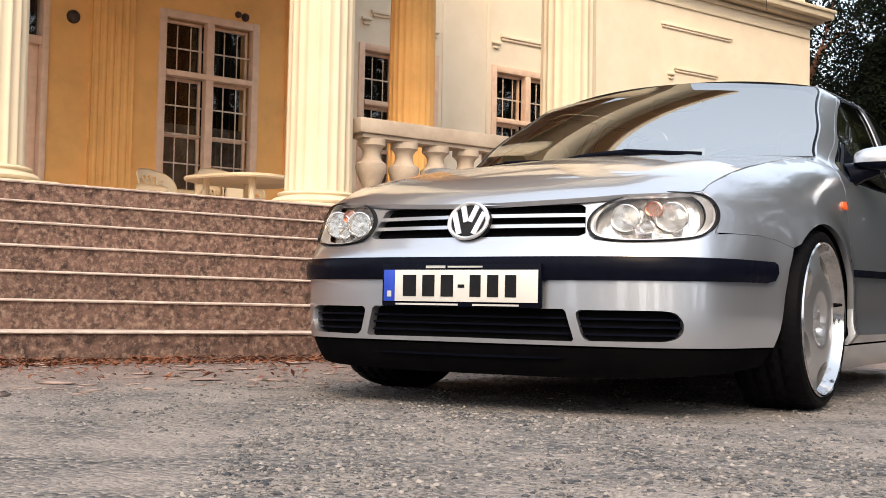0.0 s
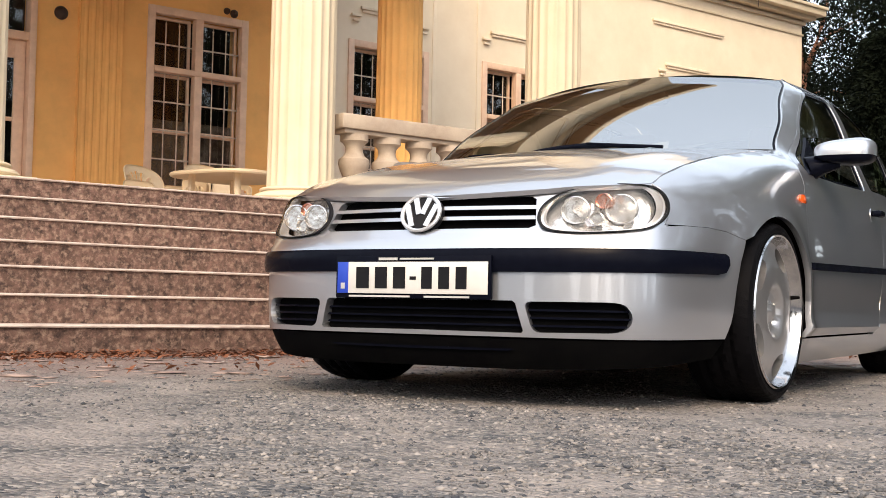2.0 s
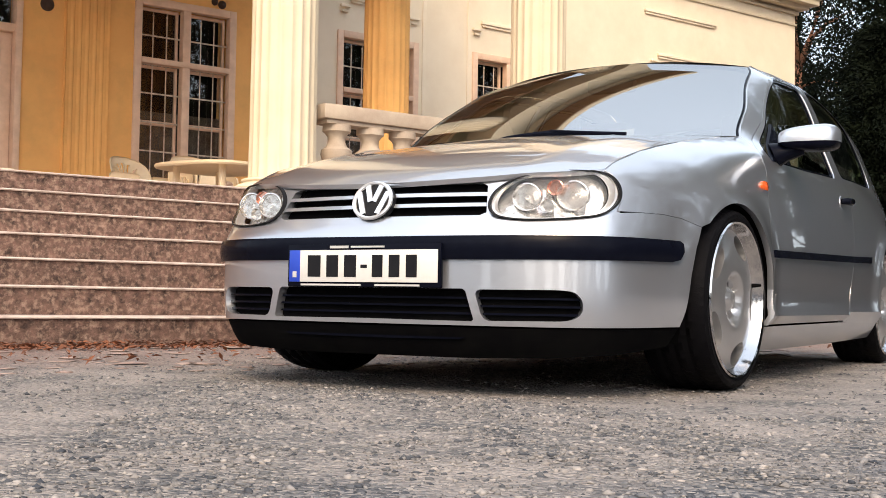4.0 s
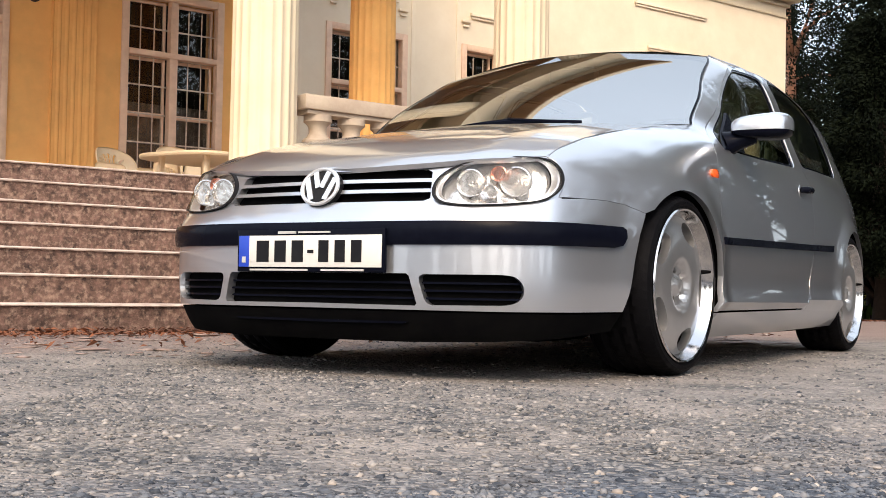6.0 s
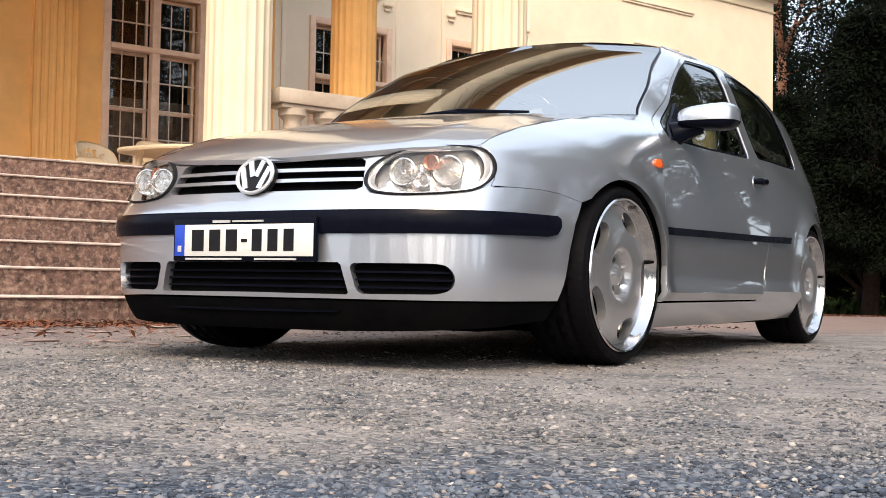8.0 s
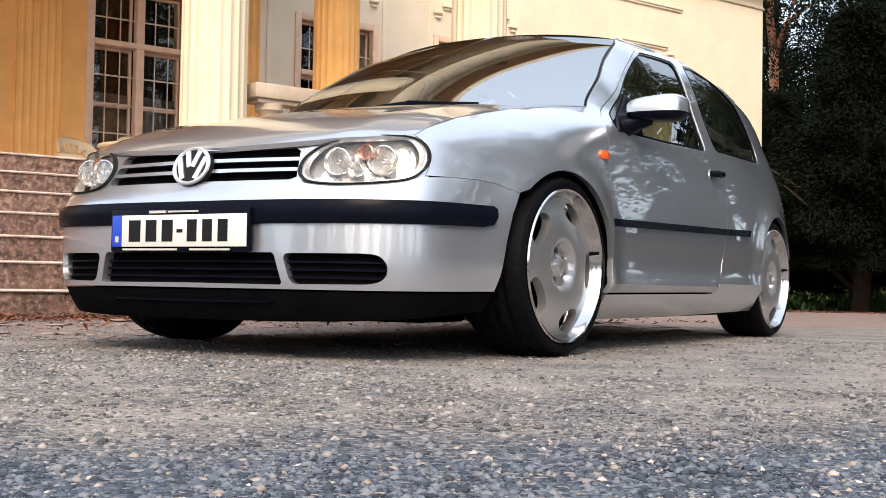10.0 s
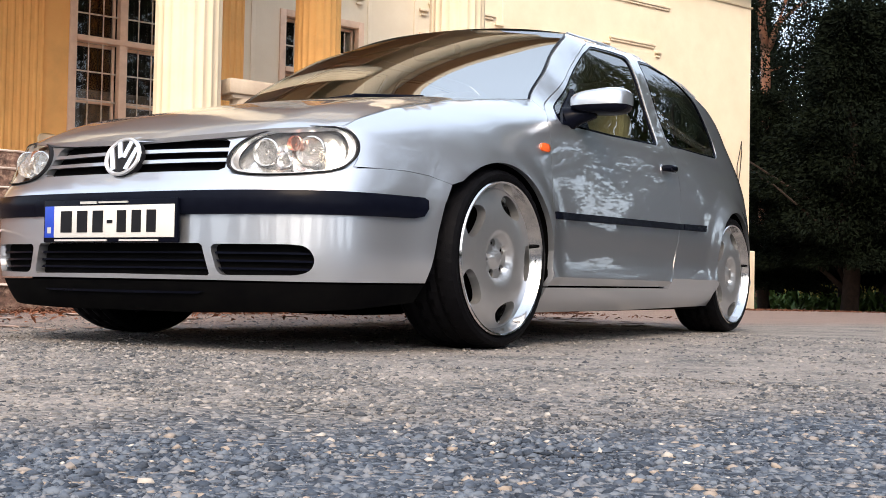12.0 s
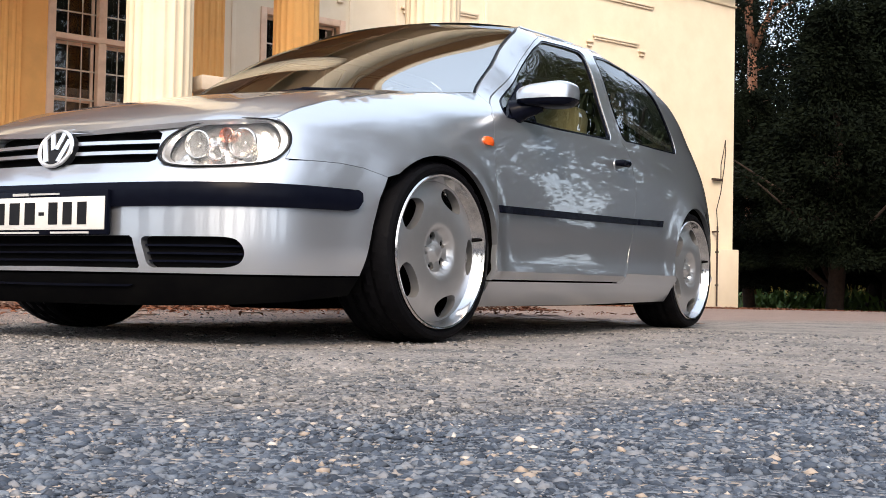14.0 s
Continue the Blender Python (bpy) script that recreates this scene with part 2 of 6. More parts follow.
def ground_height(x, y):
    d = math.hypot(x, y)
    # the forecourt falls gently away from the foot of the stairs and towards the park
    bx, by = 0.3746 * x + 0.9272 * y, -0.9272 * x + 0.3746 * y
    k = min(1.0, max(0.0, (by - 1.2) / 0.9)) * min(1.0, max(0.0, (4.0 - bx) / 2.0))
    fall = (0.027 + 0.003 * min(30.0, max(0.0, y)) + 0.0045 * min(26.0, max(0.0, y - 4))) * (1 - k)
    return -fall - 0.00012 * max(0.0, d - 5) ** 2 * (1 if d < 30 else 0) - (0.075 + 0.0045 * (d - 30) if d >= 30 else 0) + 0.004 * noise.noise((x * 1.3, y * 1.3, 0)) + 0.002 * noise.noise((x * 6, y * 6, 3))


def make_ground():
    bm = bmesh.new()
    xs = [-400, -150, -60, -30, -20, -14, -10] + [-8 + 0.25 * i for i in range(60)] + [8, 12, 20, 40, 100, 400]
    ys = [-400, -100, -40, -20, -10] + [-6 + 0.25 * i for i in range(60)] + [10, 12, 15, 18, 21, 24, 28, 35, 50, 90, 200, 400]
    grid = [[bm.verts.new((x, y, ground_height(x, y))) for x in xs] for y in ys]
    for r0, r1 in zip(grid, grid[1:]):
        for i in range(len(xs) - 1):
            bm.faces.new((r0[i], r0[i + 1], r1[i + 1], r1[i]))
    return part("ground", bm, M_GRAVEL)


def gravel_material(name, per_stone):
    """Crushed stone: grey-blue and pale chips, in dusty and in clean dark areas."""
    m = bpy.data.materials.new(name)
    m.use_nodes = True
    nt = m.node_tree
    p = nt.nodes["Principled BSDF"]
    p.inputs["Roughness"].default_value = 0.8
    p.inputs["Specular IOR Level"].default_value = 0.35
    geo = nt.nodes.new("ShaderNodeNewGeometry")

    def node(kind, **values):
        n = nt.nodes.new(kind)
        for key, value in values.items():
            n.inputs[key].default_value = value
        return n

    def noise_at(scale, detail):
        n = node("ShaderNodeTexNoise", Scale=scale, Detail=detail)
        nt.links.new(geo.outputs["Position"], n.inputs["Vector"])
        return n.outputs["Fac"]

    def blend(fac, a, b):
        x = nt.nodes.new("ShaderNodeMix")
        x.data_type = "RGBA"
        nt.links.new(fac, x.inputs[0])
        for sock, v in ((x.inputs[6], a), (x.inputs[7], b)):
            if isinstance(v, tuple):
                sock.default_value = (*v, 1)
            else:
                nt.links.new(v, sock)
        return x.outputs[2]

    def span(src, lo, hi, top=1.0):
        r = nt.nodes.new("ShaderNodeMapRange")
        r.inputs["From Min"].default_value, r.inputs["From Max"].default_value, r.inputs["To Max"].default_value = lo, hi, top
        nt.links.new(src, r.inputs["Value"])
        return r.outputs["Result"]

    def tones(src, stops):
        r = nt.nodes.new("ShaderNodeValToRGB")
        e = r.color_ramp.elements
        e[0].position, e[0].color = stops[0][0], (*stops[0][1], 1)
        e[1].position, e[1].color = stops[-1][0], (*stops[-1][1], 1)
        for pos, c in stops[1:-1]:
            e.new(pos).color = (*c, 1)
        nt.links.new(src, r.inputs["Fac"])
        return r.outputs["Color"]

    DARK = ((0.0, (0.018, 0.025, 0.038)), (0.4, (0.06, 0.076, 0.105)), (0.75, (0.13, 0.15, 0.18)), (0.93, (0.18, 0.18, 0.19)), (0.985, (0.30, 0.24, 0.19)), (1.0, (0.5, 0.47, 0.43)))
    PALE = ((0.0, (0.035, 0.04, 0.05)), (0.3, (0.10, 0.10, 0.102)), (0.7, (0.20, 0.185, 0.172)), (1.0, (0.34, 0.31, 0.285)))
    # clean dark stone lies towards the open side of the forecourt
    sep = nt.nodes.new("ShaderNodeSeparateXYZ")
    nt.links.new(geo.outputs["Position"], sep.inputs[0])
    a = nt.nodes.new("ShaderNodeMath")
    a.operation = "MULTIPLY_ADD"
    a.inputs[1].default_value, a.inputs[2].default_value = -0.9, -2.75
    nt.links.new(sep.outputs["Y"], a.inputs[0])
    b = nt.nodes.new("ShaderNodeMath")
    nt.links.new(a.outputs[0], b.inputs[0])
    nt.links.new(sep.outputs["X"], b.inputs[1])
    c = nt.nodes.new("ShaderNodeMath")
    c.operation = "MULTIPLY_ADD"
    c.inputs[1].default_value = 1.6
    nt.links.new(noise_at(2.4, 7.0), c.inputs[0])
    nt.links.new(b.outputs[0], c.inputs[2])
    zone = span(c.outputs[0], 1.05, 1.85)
    if per_stone:
        rnd = geo.outputs["Random Per Island"]
        col = blend(zone, tones(rnd, PALE), tones(rnd, DARK))
        col = blend(span(noise_at(70, 3.0), 0.5, 0.8, 0.25), col, (0.20, 0.19, 0.18))
    else:
        v = node("ShaderNodeTexVoronoi", Scale=85.0)
        nt.links.new(geo.outputs["Position"], v.inputs["Vector"])
        s = nt.nodes.new("ShaderNodeSeparateColor")
        nt.links.new(v.outputs["Color"], s.inputs["Color"])
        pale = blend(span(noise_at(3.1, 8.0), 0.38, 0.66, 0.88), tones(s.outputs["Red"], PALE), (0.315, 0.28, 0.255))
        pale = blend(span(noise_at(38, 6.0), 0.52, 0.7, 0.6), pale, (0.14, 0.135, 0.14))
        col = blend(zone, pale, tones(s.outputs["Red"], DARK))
        # brick-brown dust gathers towards the stairs
        d = nt.nodes.new("ShaderNodeMath")
        d.operation = "MULTIPLY_ADD"
        d.inputs[1].default_value = -0.927
        nt.links.new(sep.outputs["X"], d.inputs[0])
        e = nt.nodes.new("ShaderNodeMath")
        e.operation = "MULTIPLY"
        e.inputs[1].default_value = 0.375
        nt.links.new(sep.outputs["Y"], e.inputs[0])
        nt.links.new(e.outputs[0], d.inputs[2])
        f = nt.nodes.new("ShaderNodeMath")
        f.operation = "MULTIPLY_ADD"
        f.inputs[1].default_value = 1.2
        nt.links.new(noise_at(2.0, 6.0), f.inputs[0])
        nt.links.new(d.outputs[0], f.inputs[2])
        col = blend(span(f.outputs[0], 1.3, 2.5, 0.75), col, (0.25, 0.17, 0.145))
        bump = node("ShaderNodeBump", Strength=0.9, Distance=0.012)
        bump.invert = True
        nt.links.new(v.outputs["Distance"], bump.inputs["Height"])
        b2 = node("ShaderNodeBump", Strength=0.8, Distance=0.02)
        nt.links.new(noise_at(26, 9.0), b2.inputs["Height"])
        nt.links.new(bump.outputs["Normal"], b2.inputs["Normal"])
        nt.links.new(b2.outputs["Normal"], p.inputs["Normal"])
    nt.links.new(col, p.inputs["Base Color"])
    return m


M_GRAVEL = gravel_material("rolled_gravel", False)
M_CHIPS = gravel_material("crushed_stone_chips", True)
ground = tagged(make_ground(), "grey rolled gravel and worn asphalt forecourt", "ground", kind="structure")


def make_stairs():
    st = thing("stairs", B, "weathered brown stone stairs with pale worn edges up to the porch", "stairs", kind="structure")
    for i in range(7):
        bm = bmesh.new()
        y0 = FIRST + TREAD * i
        z1 = RISE * (i + 1)
        box(bm, -7.0, 1.75, y0 + 0.012, FIRST + TREAD * 7 + 0.2, z1 - RISE - (0.4 if i == 0 else 0), z1 - 0.014)
        part("step", bm, M_STONE, st)
        # a slightly uneven worn nosing
        bm = bmesh.new()
        n = 90
        rows = []
        for k in range(n + 1):
            x = -7.0 + 8.75 * k / n
            w = 0.006 * noise.noise((x * 2.1, i * 5.3, 0)) + 0.003 * noise.noise((x * 9, i * 2.3, 1))
            prof = ((y0 + w, z1 - 0.014), (y0 - 0.004 + w, z1 - 0.008 + w * 0.4), (y0 + 0.002 + w, z1 - 0.002 + w * 0.4), (y0 + 0.012, z1 + w * 0.3), (y0 + TREAD + 0.02, z1 - 0.001), (y0 + TREAD + 0.02, z1 - 0.014))
            rows.append([bm.verts.new((x, y, z)) for y, z in prof])
        for r0, r1 in zip(rows, rows[1:]):
            for j in range(6):
                bm.faces.new((r0[j], r0[(j + 1) % 6], r1[(j + 1) % 6], r1[j]))
        bm.faces.new(rows[0][::-1])
        bm.faces.new(rows[-1])
        bmesh.ops.recalc_face_normals(bm, faces=bm.faces[:])
        part("nosing", bm, M_NOSE, st, "pale worn stone edge")
    return st


make_stairs()
FRONT = 11.45
END = 17.34
bm = bmesh.new()
box(bm, -7.0, 5.75, FIRST + TREAD * 7 + 0.2, FRONT, -0.4, LAND - 0.003)
box(bm, 1.75, 5.75, 4.75, FIRST + TREAD * 7 + 0.2, -0.4, LAND - 0.003)
# unseen top, given the pale edge stone to throw light up the porch wall
porch = part("porch_floor", bm, M_NOSE)
porch.matrix_world = B
tagged(porch, "porch floor at the head of the stairs, pale to bounce light", "porch floor", kind="structure")


def wall_with_openings(name, x0, x1, z0, z1, holes, mat, label):
    """A wall along the front, cut into blocks round its openings."""
    bm = bmesh.new()
    edges = sorted({x0, x1, *[h[0] for h in holes], *[h[1] for h in holes]})
    for a, b in zip(edges, edges[1:]):
        hs = [h for h in holes if h[0] <= a and h[1] >= b]
        z = z0
        for h in sorted(hs, key=lambda q: q[2]):
            if h[2] > z:
                box(bm, a, b, FRONT, FRONT + 0.45, z, h[2])
            z = h[3]
        if z < z1:
            box(bm, a, b, FRONT, FRONT + 0.45, z, z1)
    bmesh.ops.remove_doubles(bm, verts=bm.verts[:], dist=1e-4)
    ob = part(name, bm, mat, smooth=False)
    ob.matrix_world = B
    return tagged(ob, label, "wall", kind="structure")


WIN = (3.46, 4.84, 1.75, 4.08)
LWIN = (6.56, 7.94, 1.95, 4.10)
WIN3 = (9.08, 10.52, 1.95, 4.12)
DOOR = (0.55, 1.98, LAND, 4.6)
wall_with_openings("wall_porch", -7.0, 5.95, -0.4, 7.1, [WIN, DOOR], M_YELLOW, "ochre yellow plastered wall behind the porch")
wall_with_openings("wall_wing", 5.95, END, -0.6, 6.5, [LWIN, WIN3], M_CREAM, "cream plastered wing of the mansion")
bm = bmesh.new()
box(bm, END - 0.45, END, FRONT + 0.45, FRONT + 9, -0.6, 6.5)
w = part("wall_side", bm, M_CREAM, smooth=False)
w.matrix_world = B
tagged(w, "cream plastered side wall of the mansion", "wall", kind="structure")
bm = bmesh.new()
box(bm, 5.95, END + 0.09, FRONT - 0.09, FRONT - 0.002, -0.6, 0.98, 0.01)
box(bm, END + 0.002, END + 0.09, FRONT, FRONT + 9, -0.6, 0.98, 0.01)
w = part("plinth", bm, M_CREAM)
w.matrix_world = B
tagged(w, "projecting cream plaster plinth", "plinth", kind="structure")
# cornice: mouldings that step outwards, and the attic above
bm = bmesh.new()
for out, z0, z1 in ((0.03, 5.84, 5.88), (0.06, 6.06, 6.12), (0.20, 6.16, 6.24), (0.34, 6.24, 6.36), (0.38, 6.36, 6.42)):
    box(bm, 5.95, END + out, FRONT - out, FRONT - 0.002, z0, z1, 0.008)
    box(bm, END + 0.002, END + out, FRONT + 0.001, FRONT + 9, z0, z1, 0.008)
w = part("cornice", bm, M_WHITE)
w.matrix_world = B
tagged(w, "stepped cream plaster cornice on the wing", "cornice", kind="structure")
bm = bmesh.new()
box(bm, 5.95, END - 0.05, FRONT + 0.08, FRONT + 9, 6.5, 8.6)
w = part("attic_wall", bm, M_CREAM, smooth=False)
w.matrix_world = B
tagged(w, "cream plastered attic wall above the cornice", "wall", kind="structure")
bm = bmesh.new()
box(bm, -7.5, 5.6, 4.95, 5.75, 6.0, 7.1, 0.01)
box(bm, -7.5, 5.8, 4.75, 5.85, 7.1, 7.25, 0.01)
box(bm, -7.6, 5.94, 4.25, 5.85, 7.25, 7.5, 0.02)
box(bm, -7.5, 5.94, 5.85, FRONT + 9, 7.12, 7.6)
w = part("roof", bm, M_WHITE, smooth=False)
w.matrix_world = B
tagged(w, "plain plastered entablature and roof of the porch", "roof", kind="structure")
# ceiling out of view, set low and brown to darken the wall's top
bm = bmesh.new()
box(bm, -7.5, 5.94, 5.76, FRONT - 0.02, 5.40, 5.50)
# brown sheet under the cornice: its shade, put in as colour
box(bm, -7.58, 5.92, 4.28, 4.74, 7.215, 7.247)
for k in range(9):
    box(bm, -7.3 + 1.55 * k, -7.1 + 1.55 * k, 5.76, FRONT - 0.02, 5.22, 5.399)
w = part("ceiling", bm, M_CEILING, smooth=False)
w.matrix_world = B
tagged(w, "unseen beamed porch ceiling, brown and low to hold shade", "ceiling", kind="structure")
# near-black colour stands in for the unlit depth behind the windows
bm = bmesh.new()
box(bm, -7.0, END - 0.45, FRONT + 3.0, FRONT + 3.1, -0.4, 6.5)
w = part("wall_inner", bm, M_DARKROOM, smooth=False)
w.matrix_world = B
tagged(w, "inner wall of the rooms, coloured near-black for their gloom", "wall", kind="structure")


def fluted_strip(x0, x1, mat, parent, name="pilaster"):
    """A flat pilaster with upright flutes."""
    bm = bmesh.new()
    n = 6
    w = (x1 - x0) / n
    prof = [(x0, 0.002)]
    for i in range(n):
        c = x0 + w * (i + 0.5)
        prof += [(c - w * 0.42, -0.055), (c - w * 0.2, -0.038), (c + w * 0.2, -0.038), (c + w * 0.42, -0.055)]
    prof.append((x1, 0.002))
    lo = [bm.verts.new((x, FRONT + y, LAND - 0.05)) for x, y in prof]
    hi = [bm.verts.new((x, FRONT + y, 7.1)) for x, y in prof]
    for i in range(len(prof) - 1):
        bm.faces.new((lo[i], lo[i + 1], hi[i + 1], hi[i]))
    return part(name, bm, mat, parent, smooth=False)


for x0, x1, nm in ((2.5, 3.08, M_YELLOW), (5.3, 5.9, M_YELLOW), (-0.9, -0.3, M_YELLOW)):
    p = fluted_strip(x0, x1, nm, None)
    p.matrix_world = B
    tagged(p, "flat fluted ochre pilaster on the porch wall", "pilaster", "porch pilasters", "structure")


def make_column(x, y, mat, label):
    c = thing("column", B @ pose(x, y, LAND), label, "column", "porch columns")
    bm = bmesh.new()
    lathe(bm, [(0.278, 0.2), (0.274, 0.6), (0.271, 2.0), (0.262, 4.998)], 160, ribs=20, depth=0.018)
    part("shaft", bm, mat, c, angle=60)
    bm = bmesh.new()
    prof = [(0.37, 0.09)]
    prof += [(0.355 + 0.03 * math.sin(math.pi * k / 6), 0.09 + 0.06 * k / 6) for k in range(7)]
    prof += [(0.325, 0.155), (0.315, 0.165)]
    prof += [(0.315 + 0.018 * math.sin(math.pi * k / 5), 0.165 + 0.032 * k / 5) for k in range(6)]
    prof += [(0.284, 0.2)]
    lathe(bm, prof, 64)
    part("base", bm, mat, c)
    bm = bmesh.new()
    box(bm, -0.4, 0.4, -0.4, 0.4, 0.0, 0.09, 0.008)
    part("plinth", bm, mat, c)
    return c


make_column(-0.52, 5.4, M_WHITE, "pale fluted porch column with chipped base")
make_column(2.14, 5.32, M_WHITE, "pale fluted porch column at the stair head")
make_column(5.05, 5.45, M_WHITE, "pale fluted porch column at the balustrade's end")
make_column(5.26, 8.36, M_YELLOW, "ochre fluted porch column in the second row")


def make_window(x0, x1, z0, z1, transom, label):
    wn_ = thing("window", B @ pose(x0, FRONT, z0), label, "window", kind="structure")
    w, h, t = x1 - x0, z1 - z0, transom - z0
    bm = bmesh.new()
    for a in ((-0.04, 0.06, 0, h + 0.05), (w - 0.06, w + 0.04, 0, h + 0.05)):
        box(bm, a[0], a[1], -0.03, 0.09, a[2], a[3], 0.006)
    box(bm, 0.06, w - 0.06, -0.03, 0.09, h - 0.05, h + 0.05, 0.006)
    box(bm, 0.06, w - 0.06, -0.045, 0.09, t - 0.035, t + 0.035, 0.006)
    box(bm, w / 2 - 0.055, w / 2 + 0.055, -0.03, 0.09, 0.0, t - 0.035, 0.006)
    box(bm, w / 2 - 0.055, w / 2 + 0.055, -0.03, 0.09, t + 0.035, h - 0.05, 0.006)
    part("window_frame", bm, M_FRAME, wn_)
    bm = bmesh.new()
    box(bm, -0.1, w + 0.1, -0.11, 0.06, -0.07, 0.0, 0.008)
    part("window_sill", bm, M_FRAME, wn_)
    low = t - 0.035
    for s in (0, 1):
        ax = 0.06 + s * (w / 2 - 0.005)
        bx = ax + w / 2 - 0.115
        for za, zb in ((0.0, low), (t + 0.035, h - 0.05)):
            # sash set back in the reveal
            bm = bmesh.new()
            box(bm, ax, ax + 0.035, 0.13, 0.18, za, zb, 0.004)
            box(bm, bx - 0.035, bx, 0.13, 0.18, za, zb, 0.004)
            box(bm, ax + 0.035, bx - 0.035, 0.13, 0.18, za, za + 0.04, 0.004)
            box(bm, ax + 0.035, bx - 0.035, 0.13, 0.18, zb - 0.04, zb, 0.004)
            n = 3 if za == 0.0 else 1
            if za == 0.0:
                box(bm, ax + 0.035, bx - 0.035, 0.13, 0.18, (za + zb) / 2 - 0.03, (za + zb) / 2 + 0.03, 0.004)
            part("sash", bm, M_FRAME, wn_)
            bm = bmesh.new()
            box(bm, ax + 0.02, bx - 0.02, 0.152, 0.158, za + 0.02, zb - 0.02)
            pane = part("pane", bm, M_PANE, wn_, smooth=False)
            pane.visible_shadow = False
            # iron bars before the glass
            bm = bmesh.new()
            for k in (1, 2):
                px = ax + (bx - ax) * k / 3
                tube(bm, [(px, 0.07, za), (px, 0.07, zb - (0.0 if za == 0.0 else 0.13))], 0.0085, 6)
                if za > 0:
                    lathe(bm, [(0.004, zb - 0.13), (0.017, zb - 0.115), (0.006, zb - 0.09), (0.001, zb - 0.05)], 6, (px, 0.07))
            for k in range(1, n + 2):
                pz = za + (zb - za) * k / (n + 1) if za == 0.0 else za + (zb - za) * 0.45
                box(bm, ax, bx, 0.062, 0.078, pz - 0.009, pz + 0.009)
                if za > 0:
                    break
            part("window_bars", bm, M_IRON, wn_, "pale wrought iron bars")
    bm = bmesh.new()
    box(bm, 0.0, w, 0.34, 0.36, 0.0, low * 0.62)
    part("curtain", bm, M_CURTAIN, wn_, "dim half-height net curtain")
    return wn_


make_window(*WIN, 3.30, "tall two-leaf window with pinkish frame and iron bars")
make_window(*LWIN, 3.28, "tall two-leaf window with peeling pale frame and bars")
make_window(*WIN3, 3.30, "tall two-leaf window with pale frame and iron bars")


def make_door():
    d = thing("porch_door", B @ pose(DOOR[0], FRONT + 0.12, LAND), "pale glazed double door under the porch", "door", kind="structure")
    w, h = DOOR[1] - DOOR[0], DOOR[3] - DOOR[2]
    bm = bmesh.new()
    box(bm, 0, 0.08, -0.16, 0.06, 0, h, 0.006)
    box(bm, w - 0.08, w, -0.16, 0.06, 0, h, 0.006)
    box(bm, 0.08, w - 0.08, -0.12, 0.06, 2.42, 2.52, 0.006)
    part("door_frame", bm, M_FRAME, d)
    for s in (0, 1):
        a = 0.08 + s * (w / 2 - 0.08)
        b = a + w / 2 - 0.085
        bm = bmesh.new()
        box(bm, a, a + 0.13, -0.02, 0.03, 0, 2.42, 0.005)
        box(bm, b - 0.13, b, -0.02, 0.03, 0, 2.42, 0.005)
        for z0, z1 in ((0, 0.62), (1.42, 1.47), (2.2, 2.42)):
            box(bm, a + 0.13, b - 0.13, -0.018, 0.028, z0, z1, 0.005)
        part("leaf", bm, M_FRAME, d)
        bm = bmesh.new()
        box(bm, a + 0.12, b - 0.12, 0.0, 0.006, 0.6, 2.22)
        pane = part("pane", bm, M_PANE, d, smooth=False)
        pane.visible_shadow = False
        bm = bmesh.new()
        box(bm, a, b, 0.0, 0.006, 2.52, h)
        pane = part("pane", bm, M_PANE, d, smooth=False)
        pane.visible_shadow = False


make_door()


def moulding(x0, x1, z, name="wall_moulding", drop=True):
    """A hood moulding on the wing, with a small stepped drop at each end."""
    bm = bmesh.new()
    box(bm, x0, x1, FRONT - 0.05, FRONT - 0.002, z - 0.05, z, 0.006)
    box(bm, x0 + 0.03, x1 - 0.03, FRONT - 0.03, FRONT - 0.002, z - 0.09, z - 0.052, 0.005)
    if drop:
        for a in (x0 - 0.17, x1):
            box(bm, a, a + 0.17, FRONT - 0.05, FRONT - 0.002, z - 0.17, z - 0.13, 0.005)
            box(bm, a + 0.03, a + 0.14, FRONT - 0.04, FRONT - 0.002, z - 0.24, z - 0.21, 0.005)
    m = part(name, bm, M_CREAM)
    m.matrix_world = B
    return tagged(m, "cream plaster moulding above a window bay", "moulding", "wing mouldings", "structure")


moulding(9.2, 10.6, 4.68)
moulding(6.72, 7.8, 4.66)
moulding(13.3, 14.5, 4.74)
moulding(12.95, 14.9, 5.5, drop=False)
for x0, x1 in ((8.05, 8.12), (8.93, 9.0), (10.75, 10.82), (6.05, 6.12)):
    bm = bmesh.new()
    box(bm, x0, x1, FRONT - 0.018, FRONT - 0.002, 0.98, 5.9, 0.004)
    m = part("wall_fillet", bm, M_CREAM)
    m.matrix_world = B
    tagged(m, "thin upright plaster fillet on the wing", "moulding", "wing fillets", "structure")


